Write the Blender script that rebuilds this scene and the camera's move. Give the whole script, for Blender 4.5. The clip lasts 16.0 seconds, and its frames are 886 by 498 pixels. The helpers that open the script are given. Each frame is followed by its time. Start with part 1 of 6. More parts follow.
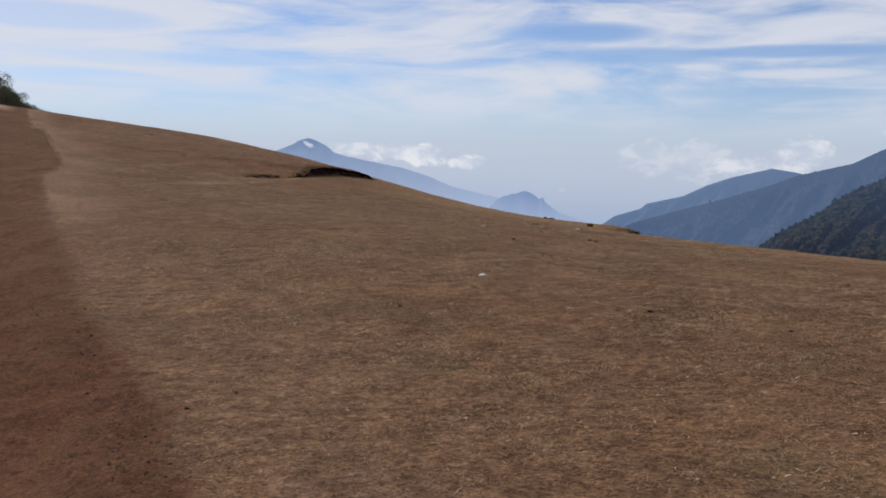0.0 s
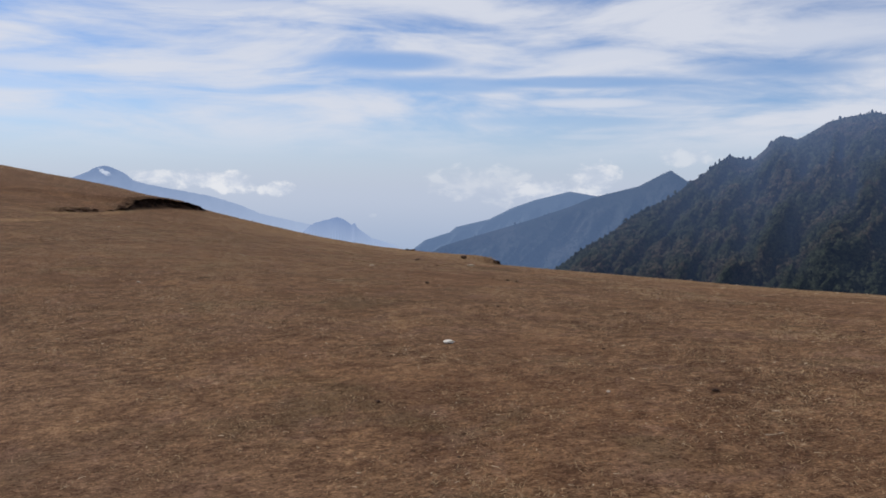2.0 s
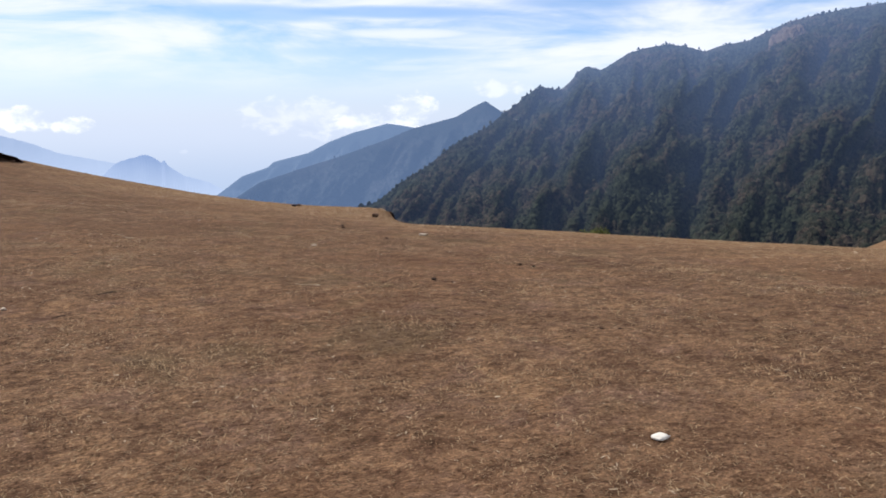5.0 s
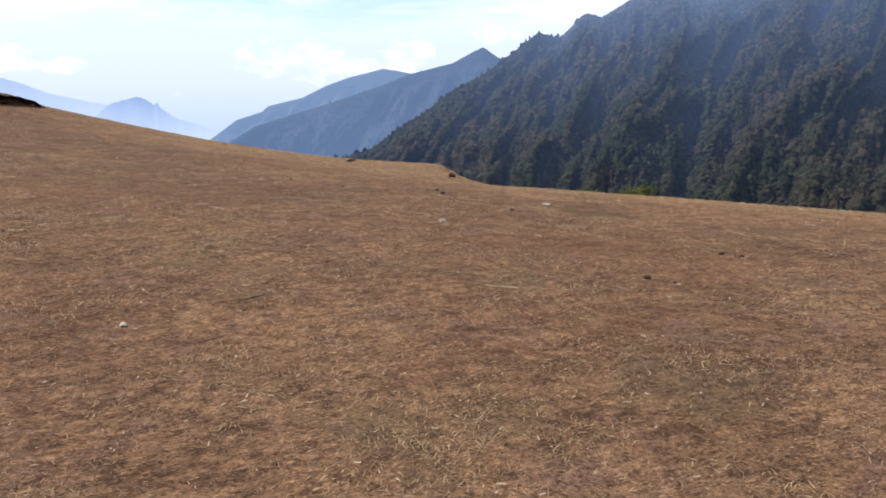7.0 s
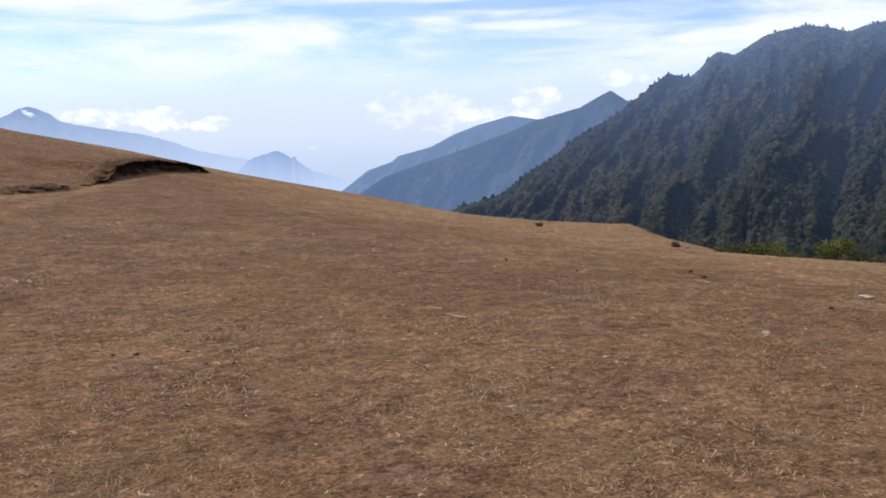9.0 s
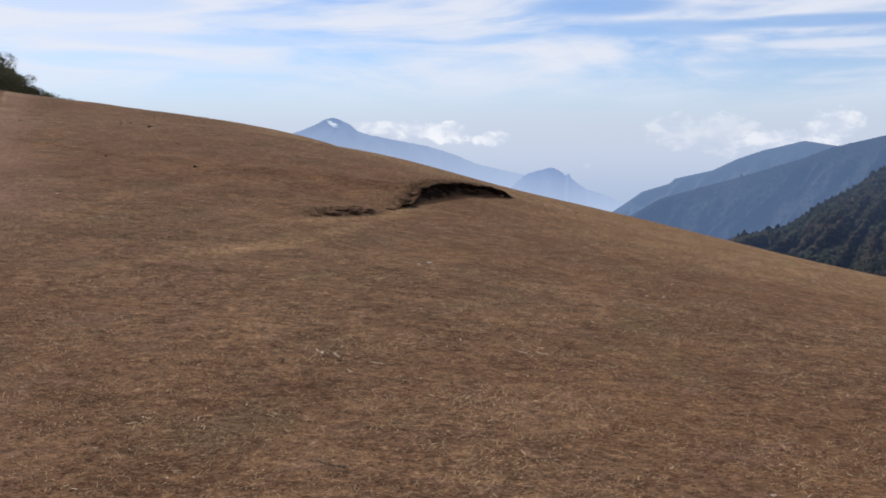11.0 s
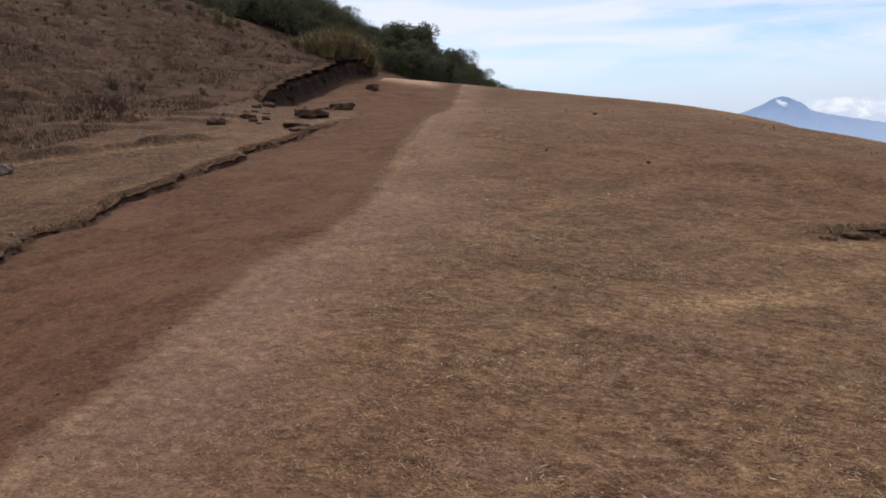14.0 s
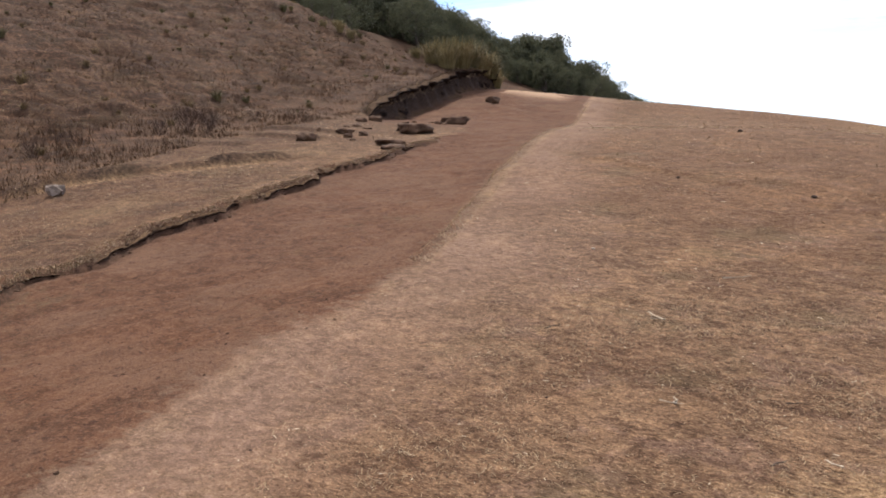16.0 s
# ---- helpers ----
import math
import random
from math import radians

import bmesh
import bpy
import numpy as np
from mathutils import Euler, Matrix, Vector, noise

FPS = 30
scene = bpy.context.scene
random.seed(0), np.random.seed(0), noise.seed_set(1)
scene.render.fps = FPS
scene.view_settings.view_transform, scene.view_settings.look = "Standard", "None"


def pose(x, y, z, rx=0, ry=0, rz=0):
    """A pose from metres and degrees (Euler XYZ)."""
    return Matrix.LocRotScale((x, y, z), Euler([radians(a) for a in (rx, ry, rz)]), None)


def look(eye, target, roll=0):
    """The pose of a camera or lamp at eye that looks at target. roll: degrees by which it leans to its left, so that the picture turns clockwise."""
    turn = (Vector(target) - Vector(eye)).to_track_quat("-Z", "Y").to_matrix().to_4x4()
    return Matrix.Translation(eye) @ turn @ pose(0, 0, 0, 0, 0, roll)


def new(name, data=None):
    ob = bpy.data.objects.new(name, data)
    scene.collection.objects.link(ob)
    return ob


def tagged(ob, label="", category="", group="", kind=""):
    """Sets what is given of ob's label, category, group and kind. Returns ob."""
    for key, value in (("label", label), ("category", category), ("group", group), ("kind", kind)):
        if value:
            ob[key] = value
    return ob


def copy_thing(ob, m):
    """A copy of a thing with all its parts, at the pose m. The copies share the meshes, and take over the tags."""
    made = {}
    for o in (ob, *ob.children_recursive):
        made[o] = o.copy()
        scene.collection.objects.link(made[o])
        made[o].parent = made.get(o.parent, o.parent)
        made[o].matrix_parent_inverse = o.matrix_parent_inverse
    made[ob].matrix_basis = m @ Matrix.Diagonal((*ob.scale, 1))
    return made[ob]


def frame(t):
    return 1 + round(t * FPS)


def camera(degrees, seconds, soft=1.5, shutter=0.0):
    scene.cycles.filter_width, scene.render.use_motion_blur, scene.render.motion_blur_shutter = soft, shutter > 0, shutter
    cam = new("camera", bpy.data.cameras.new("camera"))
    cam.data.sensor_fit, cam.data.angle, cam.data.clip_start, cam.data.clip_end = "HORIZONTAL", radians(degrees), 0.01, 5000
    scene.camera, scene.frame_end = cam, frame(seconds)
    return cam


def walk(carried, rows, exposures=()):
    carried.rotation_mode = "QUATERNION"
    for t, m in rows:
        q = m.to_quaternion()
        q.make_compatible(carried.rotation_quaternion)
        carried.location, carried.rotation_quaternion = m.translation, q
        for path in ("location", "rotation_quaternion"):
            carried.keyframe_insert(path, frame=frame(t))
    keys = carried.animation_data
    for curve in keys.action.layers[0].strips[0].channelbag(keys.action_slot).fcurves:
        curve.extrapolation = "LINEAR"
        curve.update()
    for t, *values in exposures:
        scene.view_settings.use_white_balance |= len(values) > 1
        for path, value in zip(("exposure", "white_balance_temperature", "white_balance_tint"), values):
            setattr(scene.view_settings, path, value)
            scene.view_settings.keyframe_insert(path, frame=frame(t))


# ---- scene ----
# The path: seconds, place, tilt, roll, heading.
FOV = 56.16
ROWS = [
    (0.0, 0.000, 0.000, 1.619, 83.70, 1.45, 0.60),
    (0.5, -0.239, 0.526, 1.630, 83.47, 1.22, -0.65),
    (1.0, -0.499, 1.041, 1.621, 83.77, 0.78, -1.26),
    (1.5, -0.801, 1.538, 1.609, 83.76, 0.69, -4.98),
    (2.0, -1.082, 2.073, 1.643, 85.73, 0.82, -12.26),
    (2.5, -1.323, 2.599, 1.688, 84.87, 0.01, -18.81),
    (3.0, -1.562, 3.166, 1.688, 84.05, 0.40, -23.41),
    (3.5, -1.750, 3.711, 1.680, 84.77, 0.15, -24.04),
    (3.7, -1.799, 3.943, 1.736, 81.22, -0.03, -24.83),
    (5.8, -2.264, 6.324, 1.862, 81.31, 0.17, -24.38),
    (6.0, -2.336, 6.536, 1.852, 82.13, 0.58, -24.19),
    (6.5, -2.547, 7.047, 1.875, 78.64, 0.28, -24.55),
    (7.0, -2.759, 7.606, 1.872, 77.61, 0.85, -25.08),
    (7.5, -2.885, 8.195, 1.871, 77.39, 0.50, -24.07),
    (8.0, -2.971, 8.789, 1.883, 79.25, 0.50, -23.54),
    (8.5, -3.059, 9.363, 1.930, 80.05, -0.39, -21.83),
    (9.0, -3.149, 9.948, 1.987, 80.79, -1.35, -16.14),
    (9.5, -3.279, 10.551, 2.018, 81.21, -1.01, -11.53),
    (10.0, -3.420, 11.162, 2.021, 82.38, -1.14, -4.09),
    (10.2, -3.474, 11.424, 2.053, 82.39, -1.45, -1.57),
    (12.3, -4.102, 13.807, 2.128, 81.75, 2.23, 5.21),
    (12.5, -4.159, 14.026, 2.108, 82.46, 2.25, 6.02),
    (13.0, -4.388, 14.561, 2.155, 85.31, 1.52, 12.24),
    (13.5, -4.682, 15.040, 2.168, 84.69, 0.48, 20.01),
    (14.0, -5.017, 15.543, 2.159, 81.27, -1.42, 32.02),
    (14.5, -5.366, 16.034, 2.141, 82.05, -2.36, 41.85),
    (15.0, -5.672, 16.544, 2.193, 84.21, -3.39, 49.64),
    (15.5, -5.861, 17.120, 2.221, 84.23, -2.96, 48.99),
    (16.0, -5.992, 17.780, 2.243, 82.31, -1.04, 40.93),
]
LIN = [2.964, 0.071, -3.965, -0.417, 0.291]
SWELL = [
    [-0.29, -0.97, -1.54, -0.74, 3.06, 2.05, 1.08, 2.13],
    [-1.46, -3.07, 0.93, -0.89, -0.03, -2.82, -0.21, 6.94],
    [-1.71, -5.1, 2.58, -1.54, 1.97, 0.68, -3.31, 3.49],
    [2.53, -0.83, -0.45, -1.4, -1.26, 2.01, -1.12, -4.95],
    [2.66, 0.87, -3.57, 6.43, -0.77, -4.62, 6.27, 0.74],
    [-2.16, 1.78, -2.83, -2.4, 1.65, -3.33, -0.3, -0.41],
    [4.47, -1.18, 4.61, -0.09, 3.92, -0.27, -4.39, 0.87],
    [5.67, -6.94, 0.39, -2.65, -1.55, 2.3, -0.78, 1.01],
    [-0.26, -3.15, 3.08, 2.15, 0.16, 1.76, 0.1, 1.24],
]
cam = camera(FOV, 16.0, soft=1.75)
EXPOSURES = [(0.0, -0.3), (1.5, -0.3), (3.5, -0.1), (6.0, 0.34), (6.5, 0.31), (7.0, 0.48), (9.0, 0.27), (9.5, 0.1), (10.0, -0.02), (12.5, -0.1), (13.0, -0.12), (13.5, -0.3), (14.0, 0.05), (14.5, 0.5), (15.5, 0.8), (16.0, 0.8)]
walk(cam, [(t, pose(x, y, z, rx, 0, rz) @ pose(0, 0, 0, 0, 0, rl)) for t, x, y, z, rx, rl, rz in ROWS], EXPOSURES)

# ---- world and sun ----
SUN_YAW, SUN_EL = 50.0, 50.0
sun_to = Vector((-math.sin(radians(SUN_YAW)) * math.cos(radians(SUN_EL)),
                 math.cos(radians(SUN_YAW)) * math.cos(radians(SUN_EL)), math.sin(radians(SUN_EL))))
sun = new("sun", bpy.data.lights.new("sun", "SUN"))
sun.data.energy, sun.data.angle, sun.data.color = 3.2, radians(1.5), (1.0, 0.95, 0.87)
sun.matrix_world = look(sun_to * 100, (0, 0, 0))


class Nodes:
    """Short hand for a node tree."""

    def __init__(self, tree):
        self.tree = tree
        tree.nodes.clear()

    def add(self, kind, **values):
        n = self.tree.nodes.new(kind)
        for key, value in values.items():
            setattr(n, key, value)
        return n

    def put(self, value, socket):
        if isinstance(value, bpy.types.NodeSocket):
            self.tree.links.new(value, socket)
        elif value is not None:
            socket.default_value = value

    def math(self, op, a, b=None, c=None, clamp=False):
        n = self.add("ShaderNodeMath", operation=op, use_clamp=clamp)
        for i, v in enumerate((a, b, c)):
            self.put(v, n.inputs[i])
        return n.outputs[0]

    def mix(self, f, a, b, blend="MIX"):
        n = self.add("ShaderNodeMix", data_type="RGBA", blend_type=blend)
        self.put(f, n.inputs[0]); self.put(a, n.inputs[6]); self.put(b, n.inputs[7])
        return n.outputs[2]

    def noise(self, vec, scale, detail=4.0, rough=0.55, distort=0.0):
        n = self.add("ShaderNodeTexNoise")
        self.put(vec, n.inputs["Vector"])
        n.inputs["Scale"].default_value, n.inputs["Detail"].default_value = scale, detail
        n.inputs["Roughness"].default_value, n.inputs["Distortion"].default_value = rough, distort
        return n.outputs[0]

    def step(self, v, lo, hi, a=0.0, b=1.0):
        n = self.add("ShaderNodeMapRange", interpolation_type="SMOOTHSTEP")
        self.put(v, n.inputs[0])
        for i, x in enumerate((lo, hi, a, b)):
            n.inputs[1 + i].default_value = x
        return n.outputs[0]

    def add_value(self, v):
        c = self.add("ShaderNodeCombineXYZ")
        for i in range(3):
            self.put(v, c.inputs[i])
        return c.outputs[0]

    def scaled(self, vec, s):
        n = self.add("ShaderNodeMapping")
        self.put(vec, n.inputs[0])
        n.inputs[3].default_value = s
        return n.outputs[0]


def sky_world():
    world = bpy.data.worlds.new("sky")
    scene.world = world
    world.use_nodes = True
    n = Nodes(world.node_tree)
    way = n.add("ShaderNodeTexCoord").outputs["Generated"]
    sep = n.add("ShaderNodeSeparateXYZ")
    n.put(way, sep.inputs[0])
    x, y, z = sep.outputs
    az = n.math("ARCTAN2", n.math("MULTIPLY", x, -1.0), y)      # to the left, radians
    el = n.math("ARCSINE", z)
    sky = n.add("ShaderNodeTexSky", sky_type="NISHITA", sun_disc=False)
    sky.sun_elevation, sky.sun_rotation = radians(SUN_EL), radians(-SUN_YAW)
    sky.altitude, sky.dust_density, sky.ozone_density = 2000, 1.0, 2.0
    blue = n.mix(1.0, sky.outputs[0], SKY_TINT, "MULTIPLY")
    flat = n.add("ShaderNodeCombineXYZ")
    n.put(az, flat.inputs[0]); n.put(el, flat.inputs[1])
    p = flat.outputs[0]
    # thin haze towards the horizon
    haze = n.step(el, radians(6.5), radians(-1.0))
    col = n.mix(n.math("MULTIPLY", haze, 0.92), blue, HAZE)
    # streaks of high cloud
    warp = n.noise(n.scaled(p, (1.0, 3.0, 1.0)), 2.2, 2.0)
    bent = n.add("ShaderNodeCombineXYZ")
    n.put(az, bent.inputs[0])
    n.put(n.math("ADD", n.math("ADD", el, n.math("MULTIPLY", az, 0.03)), n.math("MULTIPLY", warp, 0.06)), bent.inputs[1])
    s1 = n.noise(n.scaled(bent.outputs[0], (2.2, 10.5, 1.0)), 1.6, 6.0, 0.55, 0.5)
    s2 = n.noise(n.scaled(bent.outputs[0], (6.0, 34.0, 1.0)), 1.5, 6.0, 0.65, 0.6)
    streak = n.math("ADD", n.math("MULTIPLY", s1, 0.82), n.math("MULTIPLY", s2, 0.18))
    cover = n.math("ADD", streak, n.step(az, radians(-12.0), radians(28.0), 0.0, 0.05))
    body = n.step(cover, 0.37, 0.61)
    # large sheets and lens-shaped clouds: heading, height, half width, half height, density (degrees)
    rag = n.math("MULTIPLY_ADD", streak, 2.6, -1.3)
    for a, e, wa, we, k in CLOUDS:
        u = n.math("DIVIDE", n.math("SUBTRACT", az, radians(a)), radians(wa))
        v = n.math("DIVIDE", n.math("SUBTRACT", el, radians(e)), radians(we))
        r = n.math("SUBTRACT", 1.0, n.math("ADD", n.math("MULTIPLY", u, u), n.math("MULTIPLY", v, v)))
        r = n.step(n.math("ADD", r, rag), 0.0, 0.95, 0.0, abs(k))
        body = n.math("MAXIMUM", body, r) if k > 0 else n.math("MULTIPLY", body, n.math("SUBTRACT", 1.0, r))
    body = n.math("MULTIPLY", body, n.step(el, radians(1.0), radians(4.5), 0.0, 0.9))
    col = n.mix(body, col, CIRRUS)
    # low cumulus near the horizon
    puff = n.noise(n.scaled(p, (1.0, 1.6, 1.0)), 30.0, 8.0, 0.60, 0.2)
    low = None
    for a, e, wa, we, k in CUMULUS:
        u = n.math("DIVIDE", n.math("SUBTRACT", az, radians(a)), radians(wa))
        v = n.math("DIVIDE", n.math("SUBTRACT", el, radians(e)), radians(we))
        r = n.math("SUBTRACT", 1.0, n.math("ADD", n.math("MULTIPLY", u, u), n.math("MULTIPLY", v, v)))
        r = n.step(n.math("ADD", r, n.math("MULTIPLY_ADD", puff, 4.6, -2.05)), 0.0, 1.0, 0.0, k)
        low = r if low is None else n.math("MAXIMUM", low, r)
    col = n.mix(low, col, n.mix(n.step(puff, 0.40, 0.62), PUFF_SHADE, PUFF))
    # the hazy lowland below the horizon
    col = n.mix(n.step(el, radians(-0.5), radians(-5.0)), col, LOWLAND)
    bg = n.add("ShaderNodeBackground")
    n.put(col, bg.inputs[0])
    bg.inputs[1].default_value = 0.117
    out = n.add("ShaderNodeOutputWorld")
    n.tree.links.new(bg.outputs[0], out.inputs[0])


SKY_TINT = (0.89, 0.96, 1.14, 1)
HAZE = (5.1, 5.8, 7.3, 1)
CIRRUS = (7.3, 7.55, 8.35, 1)
PUFF = (8.1, 8.3, 8.8, 1)
PUFF_SHADE = (5.9, 6.5, 7.7, 1)
LOWLAND = (3.9, 4.8, 6.5, 1)
# clear gaps first, then the sheets between them
CLOUDS = [(26, 8.0, 8.0, 0.9, -0.4), (20, 5.8, 9.0, 0.6, -0.3), (24, 4.4, 7.0, 0.7, -0.65), (15, 6.0, 6.0, 0.5, -0.5), (-8, 8.4, 6.0, 0.8, -0.9), (-12, 6.9, 7.0, 0.7, -0.8),
          (-22, 7.1, 8.0, 0.5, -0.85), (-20, 4.5, 9.0, 0.5, -0.7), (-34, 7.7, 6.0, 0.6, -0.7),
          (-23, 8.7, 6.5, 1.1, 0.95), (-22, 5.75, 6.5, 0.55, 0.9), (-22, 3.5, 4.0, 0.35, 0.5), (-10, 3.6, 4.0, 0.4, 0.4),
          (14, 7.2, 12, 0.9, 0.8), (16, 4.2, 14, 0.8, 0.6), (2, 11.5, 14, 0.9, 0.8), (-38, 9.8, 13, 1.6, 0.85), (-40, 6.0, 6, 0.5, 0.35), (30, 9.5, 12, 1.4, 0.5), (26, 5.5, 9, 0.9, 0.35), (56, 12, 22, 6, 0.5)]
CUMULUS = [(6.6, 0.42, 2.2, 0.42, 0.85), (4.2, 0.30, 2.0, 0.62, 0.95), (2.0, 0.10, 1.6, 0.75, 1.0), (-0.9, -0.3, 1.2, 0.5, 0.9), 
           (-7.4, -2.0, 0.3, 0.15, 0.3), (-19.2, -0.2, 2.4, 0.8, 0.75), (-22.6, 0.7, 1.6, 1.2, 0.8), (-15.0, 0.2, 4.0, 1.3, 0.4), (-28.5, 2.2, 2.0, 0.6, 0.5)]
sky_world()


# ---- materials ----
def material(name):
    m = bpy.data.materials.new(name)
    m.use_nodes = True
    return m, Nodes(m.node_tree)


def finish(n, colour, rough=0.9, height=None, bump=0.4, dist=0.02, spec=0.2, glow=None, glow_strength=0.0):
    b = n.add("ShaderNodeBsdfPrincipled")
    n.put(colour, b.inputs["Base Color"])
    n.put(rough, b.inputs["Roughness"])
    b.inputs["Specular IOR Level"].default_value = spec
    if height is not None:
        k = n.add("ShaderNodeBump")
        k.inputs["Strength"].default_value, k.inputs["Distance"].default_value = bump, dist
        n.put(height, k.inputs["Height"])
        n.tree.links.new(k.outputs[0], b.inputs["Normal"])
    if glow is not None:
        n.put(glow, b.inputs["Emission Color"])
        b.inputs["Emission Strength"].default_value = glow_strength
    o = n.add("ShaderNodeOutputMaterial")
    n.tree.links.new(b.outputs[0], o.inputs[0])


def strands(n, p, turn, scale, rows):
    """Short fibres lying in one heading."""
    m = n.add("ShaderNodeMapping")
    n.put(p, m.inputs[0])
    m.inputs[2].default_value = (0, 0, turn)
    m.inputs[3].default_value = (scale, scale * rows, scale)
    return n.noise(m.outputs[0], 1.0, 2.0, 0.5, 0.9)


def dirt_colour(n, p):
    """Trodden red-brown earth: colour and relief."""
    big = n.noise(p, 0.35, 4.0, 0.6)
    mp = n.add("ShaderNodeMapping")
    n.put(p, mp.inputs[0])
    mp.inputs[2].default_value = (0, 0, -radians(26.6))
    mp.inputs[3].default_value = (2.6, 0.40, 1.0)
    along = n.noise(mp.outputs[0], 1.0, 5.0, 0.62, 0.3)
    patch = n.noise(p, 2.6, 5.0, 0.65, 0.4)
    small = n.noise(p, 13.0, 6.0, 0.70, 0.4)
    grit = n.noise(p, 62.0, 3.0, 0.7)
    c = n.mix(n.step(along, 0.38, 0.62), (0.0723, 0.0317, 0.0162, 1), (0.1099, 0.0497, 0.0254, 1))
    c = n.mix(n.step(big, 0.42, 0.60, 0.0, 0.5), c, (0.0933, 0.0468, 0.0275, 1))
    c = n.mix(n.step(patch, 0.48, 0.64, 0.0, 0.5), c, (0.1475, 0.0712, 0.0387, 1))
    c = n.mix(n.step(small, 0.52, 0.64, 0.0, 0.5), c, (0.1844, 0.0935, 0.0521, 1))
    c = n.mix(n.step(small, 0.46, 0.36, 0.0, 0.65), c, (0.0467, 0.0222, 0.0141, 1))
    dust = n.noise(p, 0.9, 5.0, 0.62, 0.5)
    c = n.mix(n.step(dust, 0.46, 0.64, 0.0, 0.42), c, (0.1600, 0.0913, 0.0560, 1))
    # darker and redder towards the near end of the track
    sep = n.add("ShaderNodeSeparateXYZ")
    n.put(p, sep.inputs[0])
    near_dark = n.math("MULTIPLY", n.step(sep.outputs[1], 13.0, 5.0), n.step(big, 0.3, 0.6, 0.5, 1.0))
    c = n.mix(near_dark, c, n.mix(1.0, c, (0.90, 0.80, 0.76, 1), "MULTIPLY"))
    c = n.mix(n.step(grit, 0.54, 0.66, 0.0, 0.45), c, (0.2182, 0.1187, 0.0739, 1))
    c = n.mix(n.step(grit, 0.46, 0.36, 0.0, 0.45), c, (0.0414, 0.0209, 0.0134, 1))
    crumb = n.noise(n.scaled(p, (1.0, 1.0, 1.0)), 19.0, 3.0, 0.55, 1.4)
    c = n.mix(n.step(crumb, 0.58, 0.66, 0.0, 0.55), c, (0.1731, 0.0857, 0.0465, 1))
    c = n.mix(n.step(crumb, 0.41, 0.34, 0.0, 0.75), c, (0.0452, 0.0209, 0.0134, 1))
    small = n.math("MULTIPLY_ADD", crumb, 1.6, small)
    return c, n.math("ADD", n.math("ADD", small, n.math("MULTIPLY", patch, 1.5)), n.math("MULTIPLY", grit, 0.3))


